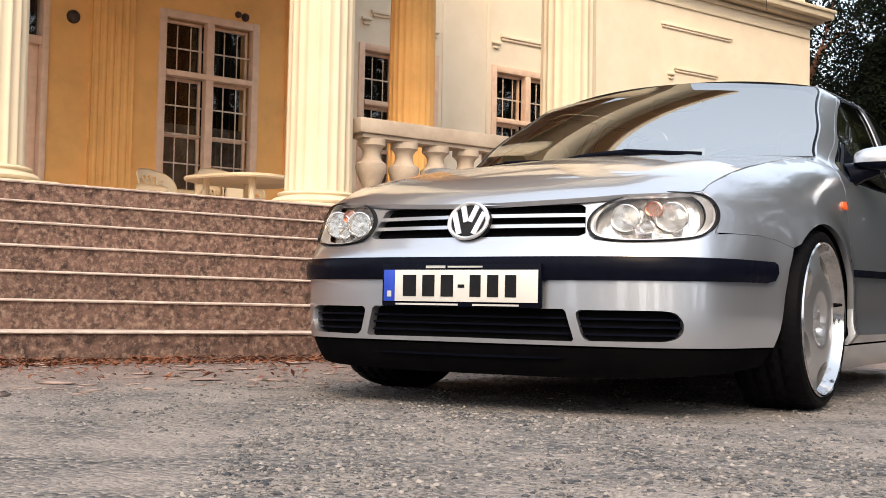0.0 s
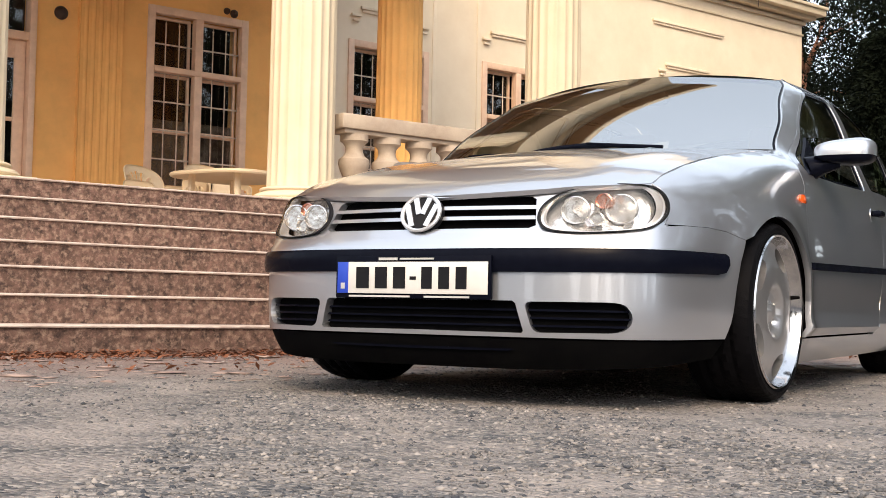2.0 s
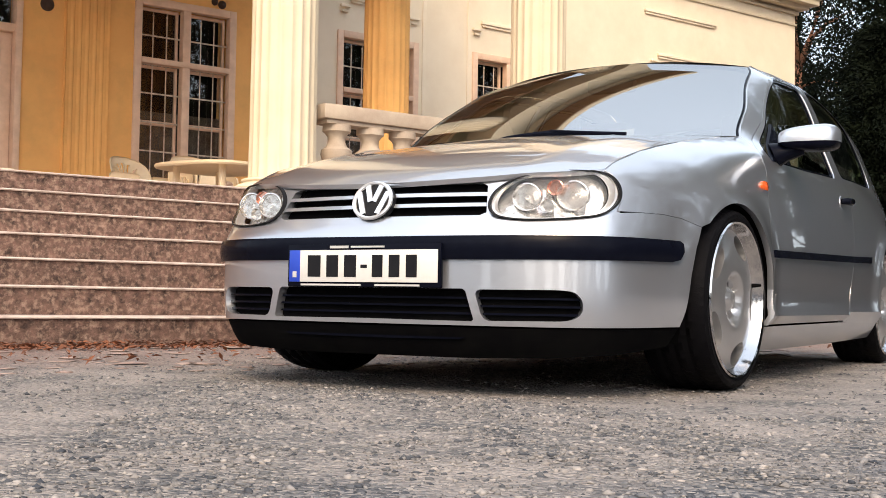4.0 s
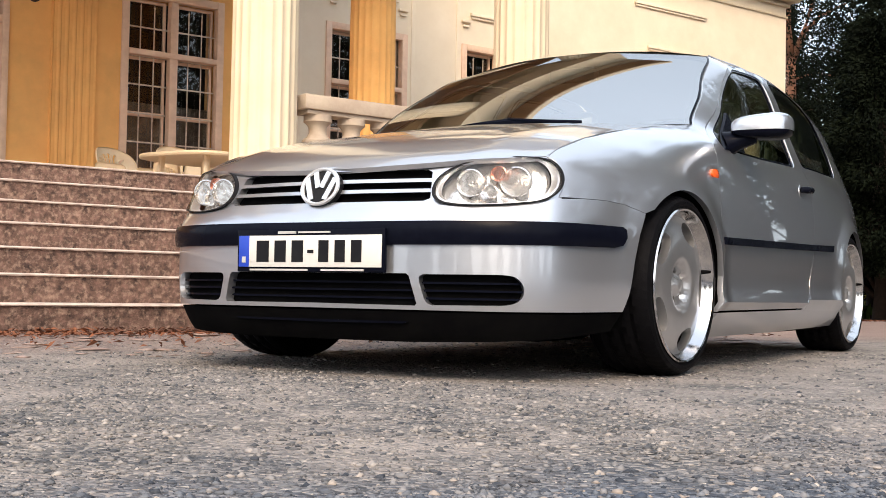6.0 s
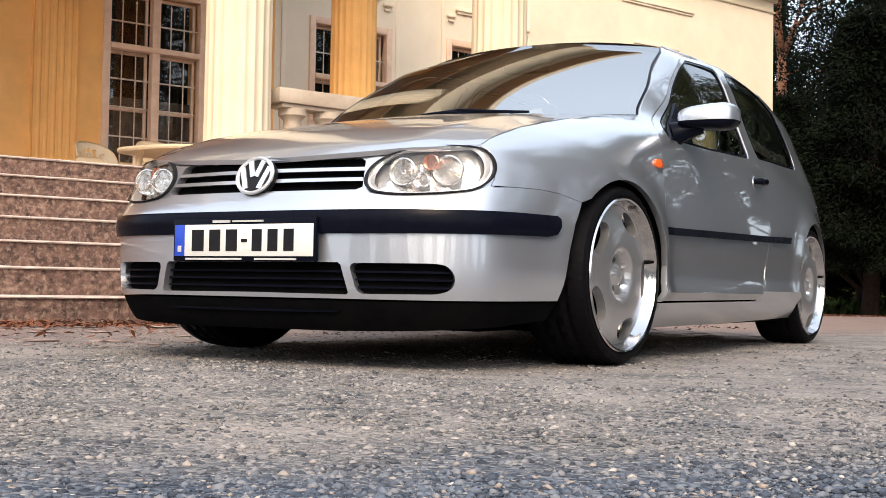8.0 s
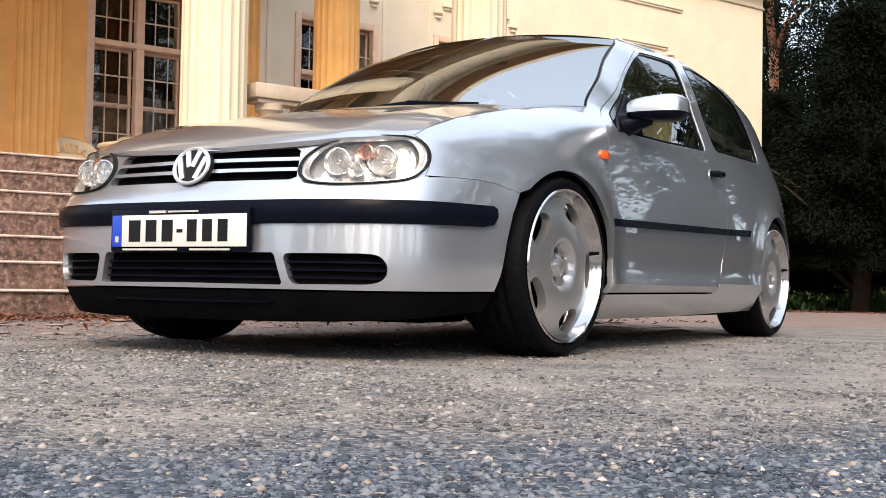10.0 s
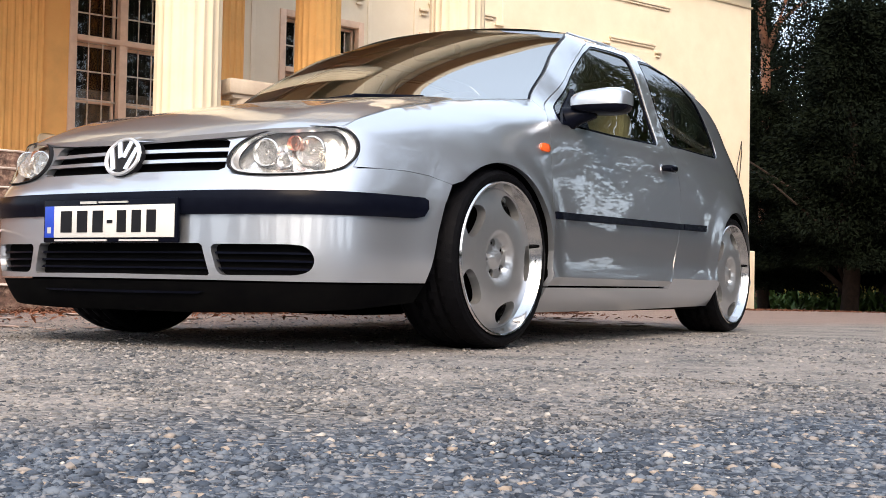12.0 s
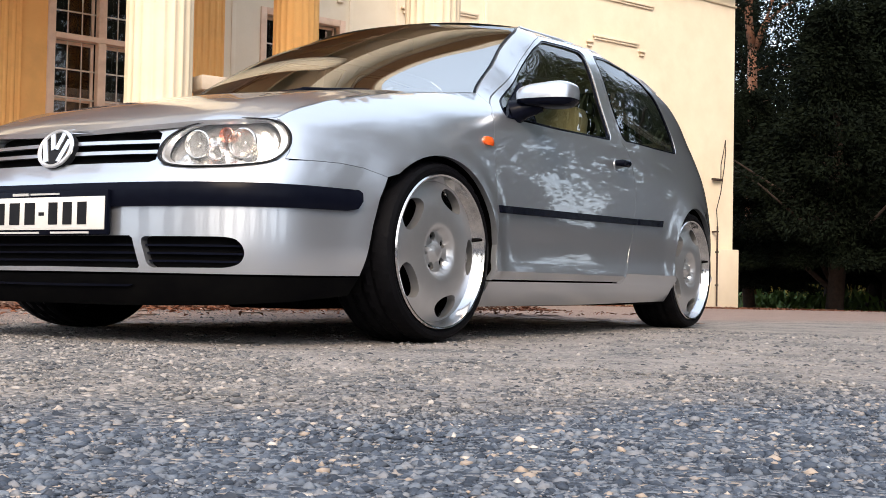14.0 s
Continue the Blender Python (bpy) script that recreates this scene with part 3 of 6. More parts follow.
def make_balustrade():
    x0, x1, y = 2.5, 4.75, 5.32
    b = thing("balustrade", B @ pose(0, y, LAND), "grey cast stone balustrade with turned balusters", "balustrade")
    bm = bmesh.new()
    box(bm, x0 - 0.04, x1, -0.13, 0.13, 0.735, 0.86, 0.012)
    part("handrail", bm, M_RAIL, b)
    bm = bmesh.new()
    box(bm, x0, x1, -0.1, 0.1, 0.70, 0.733, 0.004)
    part("upper_rail", bm, M_RAIL, b)
    bm = bmesh.new()
    box(bm, x0, x1, -0.12, 0.12, 0.0, 0.16, 0.01)
    part("bottom_rail", bm, M_RAIL, b)
    for k in range(7):
        x = x0 + 0.16 + 0.34 * k
        bm = bmesh.new()
        prof = [(0.105, 0.16), (0.105, 0.2), (0.075, 0.215), (0.06, 0.24), (0.075, 0.30), (0.12, 0.40), (0.135, 0.455), (0.13, 0.49), (0.09, 0.52), (0.075, 0.56), (0.078, 0.60), (0.10, 0.63), (0.12, 0.645), (0.12, 0.70)]
        lathe(bm, prof, 20, (x, 0))
        part("baluster", bm, M_RAIL, b)
    return b


make_balustrade()

# ---- the car: its body surface ----
# The car stands at the origin, front axle over y = 0, nose towards -y; one half is shaped and mirrored.
OUTLINE = [(0.0, -0.872), (0.16, -0.869), (0.30, -0.858), (0.42, -0.84), (0.53, -0.806), (0.62, -0.757), (0.69, -0.69), (0.735, -0.61), (0.766, -0.52), (0.793, -0.42), (0.818, -0.31), (0.839, -0.15), (0.853, 0.05), (0.861, 0.3), (0.866, 0.7), (0.868, 1.2), (0.867, 1.8), (0.862, 2.2), (0.853, 2.5), (0.836, 2.75), (0.80, 2.97), (0.75, 3.1), (0.66, 3.18), (0.45, 3.235), (0.2, 3.255), (0.0, 3.26)]


def hermite(xs, ys, x):
    """A smooth curve through points, flat where the points are flat."""
    if x <= xs[0]:
        return ys[0] + (x - xs[0]) * (ys[1] - ys[0]) / (xs[1] - xs[0])
    if x >= xs[-1]:
        return ys[-1] + (x - xs[-1]) * (ys[-1] - ys[-2]) / (xs[-1] - xs[-2])
    i = 0
    while xs[i + 1] < x:
        i += 1

    def slope(k):
        if k == 0 or k == len(xs) - 1:
            j = min(k, len(xs) - 2)
            return (ys[j + 1] - ys[j]) / (xs[j + 1] - xs[j])
        a = (ys[k] - ys[k - 1]) / (xs[k] - xs[k - 1])
        b = (ys[k + 1] - ys[k]) / (xs[k + 1] - xs[k])
        if a * b <= 0:
            return 0.0
        return 2 * a * b / (a + b)

    h = xs[i + 1] - xs[i]
    t = (x - xs[i]) / h
    m0, m1 = slope(i) * h, slope(i + 1) * h
    return (2 * t ** 3 - 3 * t ** 2 + 1) * ys[i] + (t ** 3 - 2 * t ** 2 + t) * m0 + (3 * t ** 2 - 2 * t ** 3) * ys[i + 1] + (t ** 3 - t ** 2) * m1


# run along the outline; run 0 lies beside the front axle
RUN = [0.0]
for p, q in zip(OUTLINE, OUTLINE[1:]):
    RUN.append(RUN[-1] + math.hypot(q[0] - p[0], q[1] - p[1]))
_zero = RUN[11] + (RUN[12] - RUN[11]) * 0.75
RUN = [r - _zero for r in RUN]
OX, OY = [p[0] for p in OUTLINE], [p[1] for p in OUTLINE]


def run_at_y(y):
    """The run at which the flank stands at y."""
    lo, hi = RUN[0], RUN[-1]
    for _ in range(40):
        mid = (lo + hi) / 2
        if hermite(RUN, OY, mid) < y:
            lo = mid
        else:
            hi = mid
    return lo


def run_at_x(x):
    """The run at which the nose stands at x."""
    lo, hi = RUN[0], run_at_y(0.0)
    for _ in range(40):
        mid = (lo + hi) / 2
        if hermite(RUN, OX, mid) < x:
            lo = mid
        else:
            hi = mid
    return lo


LOW = [(0.05, 0.10), (0.10, 0.045), (0.16, 0.014), (0.185, 0.006)]
SILL = [(0.05, 0.13), (0.09, 0.06), (0.13, 0.03), (0.165, 0.018), (0.175, 0.015), (0.190, 0.013), (0.202, -0.002), (0.214, -0.006), (0.230, 0.004), (0.30, 0.008), (0.40, 0.002)]
SECTIONS = [
    (RUN[0], LOW + [(0.28, 0.0), (0.42, 0.0), (0.455, 0.014), (0.49, 0.030), (0.535, 0.045), (0.575, 0.060), (0.60, 0.075), (0.63, 0.13)]),
    (run_at_x(0.36), LOW + [(0.28, 0.0), (0.42, 0.0), (0.455, 0.014), (0.49, 0.034), (0.535, 0.062), (0.575, 0.085), (0.60, 0.105), (0.63, 0.15)]),
    (run_at_x(0.55), LOW + [(0.28, 0.0), (0.42, 0.0), (0.455, 0.015), (0.49, 0.040), (0.535, 0.066), (0.575, 0.088), (0.605, 0.110), (0.64, 0.16)]),
    (run_at_y(-0.66), LOW + [(0.28, 0.0), (0.42, 0.0), (0.455, 0.010), (0.49, 0.022), (0.535, 0.036), (0.575, 0.050), (0.615, 0.072), (0.66, 0.13)]),
    (run_at_y(-0.42), LOW + [(0.28, 0.0), (0.42, 0.0), (0.50, 0.006), (0.56, 0.018), (0.62, 0.042), (0.66, 0.072), (0.70, 0.118), (0.73, 0.18)]),
    (run_at_y(-0.14), LOW + [(0.28, 0.0), (0.42, 0.0), (0.52, 0.003), (0.60, 0.013), (0.66, 0.035), (0.72, 0.085), (0.76, 0.140), (0.78, 0.19)]),
    (run_at_y(0.20), SILL + [(0.52, 0.004), (0.62, 0.013), (0.70, 0.030), (0.75, 0.058), (0.79, 0.105), (0.815, 0.145), (0.84, 0.20)]),
    (run_at_y(0.43), SILL + [(0.52, 0.005), (0.62, 0.013), (0.70, 0.022), (0.76, 0.044), (0.81, 0.095), (0.845, 0.142), (0.90, 0.19), (1.0, 0.25)]),
    (run_at_y(0.75), SILL + [(0.52, 0.005), (0.62, 0.012), (0.72, 0.024), (0.78, 0.044), (0.90, 0.105), (1.03, 0.19), (1.15, 0.29), (1.25, 0.40)]),
    (run_at_y(1.10), SILL + [(0.52, 0.005), (0.62, 0.012), (0.74, 0.027), (0.80, 0.052), (0.95, 0.115), (1.08, 0.168), (1.172, 0.222), (1.218, 0.290), (1.26, 0.40)]),
    (run_at_y(1.80), SILL + [(0.52, 0.005), (0.62, 0.012), (0.74, 0.027), (0.80, 0.052), (0.95, 0.118), (1.10, 0.174), (1.20, 0.226), (1.24, 0.260), (1.268, 0.31), (1.30, 0.41)]),
    (run_at_y(2.45), SILL + [(0.52, 0.004), (0.62, 0.014), (0.74, 0.042), (0.83, 0.082), (0.95, 0.124), (1.10, 0.184), (1.17, 0.224), (1.22, 0.270), (1.26, 0.37)]),
    (run_at_y(2.85), SILL + [(0.52, 0.008), (0.66, 0.028), (0.74, 0.048), (0.84, 0.086), (0.95, 0.130), (1.08, 0.184), (1.15, 0.235), (1.20, 0.32)]),
    (RUN[-1], SILL + [(0.52, 0.02), (0.66, 0.05), (0.80, 0.11), (0.95, 0.25), (1.10, 0.42), (1.18, 0.55)]),
]
SEC_R = [s[0] for s in SECTIONS]
SEC_Z = [[p[0] for p in s[1]] for s in SECTIONS]
SEC_I = [[p[1] for p in s[1]] for s in SECTIONS]
ARCH_F, ARCH_R = (-0.03, 0.262, 0.355, 0.303), (2.525, 0.266, 0.345, 0.298)


def body(r, z, lift=0.0):
    """The point of the body's skin at run r and height z, lift metres outside it."""
    i = 0
    while i < len(SEC_R) - 2 and SEC_R[i + 1] < r:
        i += 1
    ins = [hermite(SEC_Z[k], SEC_I[k], z) for k in range(max(0, i - 1), min(len(SEC_R), i + 3))]
    inset = hermite(SEC_R[max(0, i - 1):i + 3], ins, min(max(r, SEC_R[0]), SEC_R[-1]))
    x, y = hermite(RUN, OX, r), hermite(RUN, OY, r)
    e = 0.004
    dx, dy = hermite(RUN, OX, r + e) - hermite(RUN, OX, r - e), hermite(RUN, OY, r + e) - hermite(RUN, OY, r - e)
    if r < RUN[0] + e:
        dx, dy = 1.0, 0.0
    n = math.hypot(dx, dy)
    # flared lips round the wheel arches
    for cy, cz, ry, rz in (ARCH_F, ARCH_R):
        q = math.hypot((r - cy) / ry, (z - cz) / rz)
        if 0.7 < q < 1.8 and z > 0.12:
            inset -= 0.016 * math.exp(-((q - 1.0) / 0.20) ** 2) * min(1.0, (z - 0.12) / 0.1)
    k = inset - lift
    return (x - k * dy / n, y + k * dx / n, z)


def arch(spec, a0, a1, n=28):
    """Points on a wheel arch between two angles, 0 towards the tail, 90 up."""
    cy, cz, ry, rz = spec
    return [(cy + ry * math.cos(radians(a0 + (a1 - a0) * k / n)), cz + rz * math.sin(radians(a0 + (a1 - a0) * k / n))) for k in range(n + 1)]


def nose(x, z):
    return (run_at_x(x), z)


def flank(y, z):
    return (run_at_y(y), z)


def soft(poly, size, closed=True):
    """Round the corners of a polygon twice by cutting them, at most by size."""
    for _ in range(3):
        out = []
        n = len(poly)
        for i in range(n):
            p, q = poly[i], poly[(i + 1) % n]
            d = math.hypot(q[0] - p[0], q[1] - p[1])
            t = min(0.25, size / max(d, 1e-6))
            out.append((p[0] + (q[0] - p[0]) * t, p[1] + (q[1] - p[1]) * t))
            out.append((q[0] - (q[0] - p[0]) * t, q[1] - (q[1] - p[1]) * t))
        poly = out
        size *= 0.5
    return poly


HOOD_Y = [-0.66, -0.58, -0.42, -0.14, 0.2, 0.43]
HOOD_X = [0.655, 0.662, 0.68, 0.70, 0.715, 0.718]
HOOD_Z = [0.615, 0.646, 0.70, 0.76, 0.815, 0.846]
# headlight outline on the nose
LAMP = soft([nose(0.370, 0.545), nose(0.380, 0.488), nose(0.46, 0.472), nose(0.58, 0.474), flank(-0.69, 0.489), flank(-0.637, 0.530), flank(-0.626, 0.580), flank(-0.655, 0.618), nose(0.60, 0.624), nose(0.50, 0.611), nose(0.42, 0.590)], 0.03)


# ---- the car: its panels ----
from mathutils.geometry import delaunay_2d_cdt


def inside(p, poly):
    c = False
    n = len(poly)
    for i in range(n):
        (x0, y0), (x1, y1) = poly[i], poly[(i + 1) % n]
        if (y0 > p[1]) != (y1 > p[1]) and p[0] < (x1 - x0) * (p[1] - y0) / (y1 - y0) + x0:
            c = not c
    return c


def dense(poly, step):
    out = []
    n = len(poly)
    for i in range(n):
        p, q = poly[i], poly[(i + 1) % n]
        k = max(1, int(math.hypot(q[0] - p[0], q[1] - p[1]) / step))
        out += [(p[0] + (q[0] - p[0]) * j / k, p[1] + (q[1] - p[1]) * j / k) for j in range(k)]
    return out


def patch(poly, fn=body, holes=(), step=0.03, lift=0.0, thick=0.014, flip=False, both=False):
    """A bmesh of the skin inside a polygon of (run, height), with holes and turned-in edges."""
    loops = [dense(poly, step * 0.8)] + [dense(h, step * 0.8) for h in holes]
    pts, edges = [], []
    for lp in loops:
        b = len(pts)
        pts += lp
        edges += [(b + i, b + (i + 1) % len(lp)) for i in range(len(lp))]
    rim = np.array(pts)
    r0, z0 = rim.min(axis=0)
    r1, z1 = rim.max(axis=0)
    for i in range(1, int((r1 - r0) / step) + 1):
        for j in range(1, int((z1 - z0) / step) + 1):
            p = (r0 + i * step, z0 + j * step)
            if inside(p, loops[0]) and not any(inside(p, h) for h in loops[1:]) and np.min((rim[:, 0] - p[0]) ** 2 + (rim[:, 1] - p[1]) ** 2) > (0.45 * step) ** 2:
                pts.append(p)
    vs, es, fs, *_ = delaunay_2d_cdt([Vector(p) for p in pts], edges, [], 0, 1e-6)
    bm = bmesh.new()
    top = [bm.verts.new(fn(v[0], v[1], lift)) for v in vs]
    for f in fs:
        c = (sum(vs[i][0] for i in f) / len(f), sum(vs[i][1] for i in f) / len(f))
        if not inside(c, loops[0]) or any(inside(c, h) for h in loops[1:]):
            continue
        a, b_, c_ = (vs[i] for i in f[:3])
        area = (b_[0] - a[0]) * (c_[1] - a[1]) - (b_[1] - a[1]) * (c_[0] - a[0])
        if abs(area) < 1e-10:
            continue
        bm.faces.new([top[i] for i in (f if area > 0 else reversed(f))])
    if thick:
        low = {}
        where = {v: k for k, v in enumerate(top)}
        for e in [e for e in bm.edges if len(e.link_faces) == 1]:
            lp = e.link_loops[0]
            a, b_ = lp.vert, lp.link_loop_next.vert
            for v in (a, b_):
                if v not in low:
                    k = where[v]
                    low[v] = bm.verts.new(fn(vs[k][0], vs[k][1], lift - thick))
            bm.faces.new((b_, a, low[a], low[b_]))
    for v in [v for v in bm.verts if not v.link_faces]:
        bm.verts.remove(v)
    if both:
        bm2 = bm.copy()
        mirror(bm2)
        me = bpy.data.meshes.new("half")
        bm2.to_mesh(me)
        bm2.free()
        bm.from_mesh(me)
        bpy.data.meshes.remove(me)
        # open the turned-in edge at the middle and close the seam
        mid = [f for f in bm.faces if all(abs(v.co.x) < 1e-4 for v in f.verts)]
        bmesh.ops.delete(bm, geom=mid, context="FACES")
        bmesh.ops.remove_doubles(bm, verts=[v for v in bm.verts if abs(v.co.x) < 1e-3], dist=2e-4)
    elif flip:
        mirror(bm)
    return bm


def mirror(bm):
    for v in bm.verts:
        v.co.x = -v.co.x
    bmesh.ops.reverse_faces(bm, faces=bm.faces[:])


def sheet(fn, nu, nv, thick=0.0, flip=False):
    """A grid of fn(u, v), u and v from 0 to 1."""
    bm = bmesh.new()
    g = [[bm.verts.new(fn(i / nu, j / nv)) for i in range(nu + 1)] for j in range(nv + 1)]
    for j in range(nv):
        for i in range(nu):
            q = (g[j][i], g[j][i + 1], g[j + 1][i + 1], g[j + 1][i])
            bm.faces.new(q[::-1] if flip else q)
    return bm


car = thing("car", pose(0, 0, 0), "silver three-door hatchback car with polished wheels, parked before the stairs", "car")


def sides(name, poly, mat, label="", **kw):
    obs = []
    for flip in (False, True):
        obs.append(part(name, patch(poly, flip=flip, **kw), mat, car, label))
    return obs


F = flank
ARC_F = [F(*p) for p in arch(ARCH_F, -16, 137)]
SEAM = [F(-0.316, 0.474), F(-0.40, 0.495), F(-0.485, 0.502), F(-0.58, 0.502), F(-0.66, 0.497)]
DOOR_F = [F(0.425, 0.80), F(0.365, 0.755), F(0.34, 0.68), F(0.33, 0.5), F(0.325, 0.3), F(0.30, 0.178)]
DOOR_R = [F(1.52, 0.184), F(1.572, 0.24), F(1.65, 0.457), F(1.676, 0.60), F(1.655, 0.70), F(1.608, 0.80), F(1.655, 1.243)]
HOODLINE = [F(y + dy, z) for y, z, dy in zip(HOOD_Y[1:], HOOD_Z[1:], (-0.03, -0.025, -0.012, 0, 0))]
LAMPSIDE = [F(-0.640, 0.525), F(-0.626, 0.578), F(-0.640, 0.608)]
G = 0.0022


def shrink(poly, d):
    """Draw a polygon in by d, for the gaps between panels."""
    n = len(poly)
    area = sum(poly[i][0] * poly[(i + 1) % n][1] - poly[(i + 1) % n][0] * poly[i][1] for i in range(n))
    s = 1 if area > 0 else -1
    out = []
    for i in range(n):
        a, b, c = poly[i - 1], poly[i], poly[(i + 1) % n]
        d1, d2 = Vector((b[0] - a[0], b[1] - a[1])), Vector((c[0] - b[0], c[1] - b[1]))
        if d1.length < 1e-6 or d2.length < 1e-6:
            out.append(b)
            continue
        d1.normalize()
        d2.normalize()
        n1, n2 = Vector((-d1.y, d1.x)) * s, Vector((-d2.y, d2.x)) * s
        m = n1 + n2
        k = d / max(0.35, 1 + n1.dot(n2))
        out.append((b[0] + m.x * k, b[1] + m.y * k))
    return out


# front fenders
FENDER = HOODLINE[::-1] + [F(-0.66, 0.622)] + LAMPSIDE[::-1] + [F(-0.655, 0.502)] + SEAM[::-1][1:] + ARC_F[::-1][1:] + DOOR_F[::-1]
sides("front_fender", shrink(FENDER, G * 0.6), M_PAINT, step=0.025, thick=0.02)

# doors, with the window opening
DOOR_W = soft([F(0.455, 0.757), F(0.9, 0.764), F(1.49, 0.790), F(1.53, 0.95), F(1.575, 1.208), F(1.4, 1.200), F(1.12, 1.172), F(1.0, 1.118), F(0.66, 0.91), F(0.50, 0.815)], 0.02)
DOOR_TOP = [F(1.4, 1.226), F(1.15, 1.197), F(1.04, 1.155), F(0.74, 0.975)]
DOORP = DOOR_F + DOOR_R + DOOR_TOP
door_l, door_r = sides("door", shrink(DOORP, G * 0.6), M_PAINT, holes=[DOOR_W], step=0.03, thick=0.02)

# rear quarter with its window
ARC_R = [F(*p) for p in arch(ARCH_R, 200, -20)]
QUARTER_W = soft([F(1.635, 0.806), F(2.1, 0.820), F(2.485, 0.836), F(2.512, 0.90), F(2.50, 1.0), F(2.46, 1.13), F(2.34, 1.193), F(2.2, 1.220), F(1.9, 1.230), F(1.685, 1.212)], 0.022)
QUARTER = [F(1.47, 0.178)] + [ARC_R[0]] + ARC_R[1:] + [F(2.98, 0.16), F(3.08, 0.5), F(3.0, 0.83), F(2.9, 1.0), F(2.75, 1.13), F(2.55, 1.212), F(2.2, 1.257), F(1.9, 1.262)] + DOOR_R[::-1][:-1]
quarter_l, quarter_r = sides("rear_quarter", shrink(QUARTER, G * 0.6), M_PAINT, holes=[QUARTER_W], step=0.03, thick=0.02)

# sills below the doors
SILLP = [F(0.30, 0.172), F(0.285, 0.085), F(1.2, 0.088), F(2.19, 0.10), F(2.19, 0.17), F(1.45, 0.178)]
sides("sill", SILLP, M_PAINT, step=0.03, thick=0.02)

# A-pillars and roof rails
WS_EDGE = [(0.432, 0.848), (0.56, 0.943), (0.74, 1.060), (0.92, 1.160), (1.02, 1.206), (1.08, 1.224)]
PILLAR = [F(*p) for p in WS_EDGE] + [F(1.25, 1.243), F(1.5, 1.258), F(1.9, 1.268), F(1.92, 1.256)] + DOOR_R[-1:] + DOOR_TOP + [F(0.425, 0.803)]
sides("roof_pillar", shrink(PILLAR[::-1], 0.001), M_PAINT, step=0.025, thick=0.02)

# bonnet
HC_V = [0.0, 0.03, 0.08, 0.16, 0.3, 0.5, 0.75, 1.0]
HC_Z = [0.590, 0.622, 0.652, 0.690, 0.737, 0.790, 0.842, 0.876]


def seam_point(v):
    r = RUN_A + (RUN_B - RUN_A) * v
    return body(r, hermite(SEAM_R, SEAM_Z, r))


SEAM_R = [run_at_y(-0.66)] + [p[0] for p in HOODLINE]
SEAM_Z = [0.624] + [p[1] for p in HOODLINE]
RUN_A, RUN_B = SEAM_R[0], SEAM_R[-1]


def hood_fn(u, v):
    sgn = 1 if u >= 0.5 else -1
    u = abs(2 * u - 1)
    sx, sy, sz = seam_point(v)
    yf = -0.800 + 0.176 * u ** 2.6
    yr = 0.40 + 0.032 * u * u
    y = yf + (yr - yf) * v
    if u > 0.97:
        y = sy
    w = u ** 1.7
    z = (1 - w) * hermite(HC_V, HC_Z, v) + w * sz
    # the two soft creases that run back over the bonnet
    z += 0.006 * math.exp(-((u - 0.72) / 0.10) ** 2) * math.sin(math.pi * min(1.0, v * 1.2 + 0.05)) ** 0.5 if v < 0.8 else 0.006 * math.exp(-((u - 0.72) / 0.10) ** 2) * math.sin(math.pi * min(1.0, 0.8 * 1.2 + 0.05 - 0.3 * (v - 0.8))) ** 0.5 * 0
    return (sgn * u * (sx - 0.002), y, z)


bm = sheet(hood_fn, 56, 44)
ext = bmesh.ops.extrude_edge_only(bm, edges=[e for e in bm.edges if len(e.link_faces) == 1])
for v in ext["geom"]:
    if isinstance(v, bmesh.types.BMVert):
        v.co.z -= 0.014
        v.co.y += 0.006 if v.co.y < 0 else 0
bonnet = part("bonnet", bm, M_PAINT, car)

# bumper with its three intakes
TOPZ = 0.482
BUMPER = [nose(0, TOPZ), nose(0, 0.176), nose(0.3, 0.176), nose(0.6, 0.175), F(-0.6, 0.176), F(-0.41, 0.178), F(-0.392, 0.25), F(-0.375, 0.33), F(-0.35, 0.41)] + SEAM + [nose(0.62, 0.478), nose(0.55, 0.470), nose(0.45, 0.470), nose(0.38, 0.478)]
SLOT_C = [nose(-0.0, 0.279), nose(0.0, 0.190), nose(0.345, 0.188), nose(0.35, 0.194), nose(0.327, 0.272), nose(0.318, 0.279)]
SLOT_S = soft([nose(0.352, 0.277), nose(0.378, 0.190), nose(0.60, 0.192), nose(0.632, 0.205), nose(0.64, 0.24), nose(0.622, 0.272), nose(0.59, 0.278)], 0.012)
BUMP_POLY = [nose(0, TOPZ), nose(0, 0.279)] + SLOT_C[::-1][:-1][:4] + [nose(0, 0.190)] + BUMPER[1:]
part("bumper", patch(BUMP_POLY, holes=[SLOT_S], step=0.024, both=True, thick=0.035), M_PAINT, car)
# bright lower edges of the intakes, then the dark grids behind
for flip in (False, True):
    bm = patch([nose(0.34, 0.285), nose(0.365, 0.182), nose(0.64, 0.182), nose(0.66, 0.285)], lift=-0.03, step=0.03, flip=flip, thick=0)
    part("intake_backing", bm, M_BLACK, car)
    for z in (0.212, 0.234, 0.256):
        bm = patch([nose(0.36, z), nose(0.36, z - 0.006), nose(0.64, z - 0.006), nose(0.64, z)], lift=-0.016, step=0.03, flip=flip, thick=0.012)
        part("intake_slat", bm, M_TRIM, car)
part("intake_backing", patch([nose(0, 0.285), nose(0, 0.182), nose(0.36, 0.182), nose(0.34, 0.285)], lift=-0.032, step=0.03, both=True, thick=0), M_BLACK, car)
for z in (0.212, 0.234, 0.256):
    part("intake_slat", patch([nose(0, z), nose(0, z - 0.006), nose(0.345, z - 0.006), nose(0.335, z)], lift=-0.018, step=0.03, both=True, thick=0.012), M_TRIM, car)
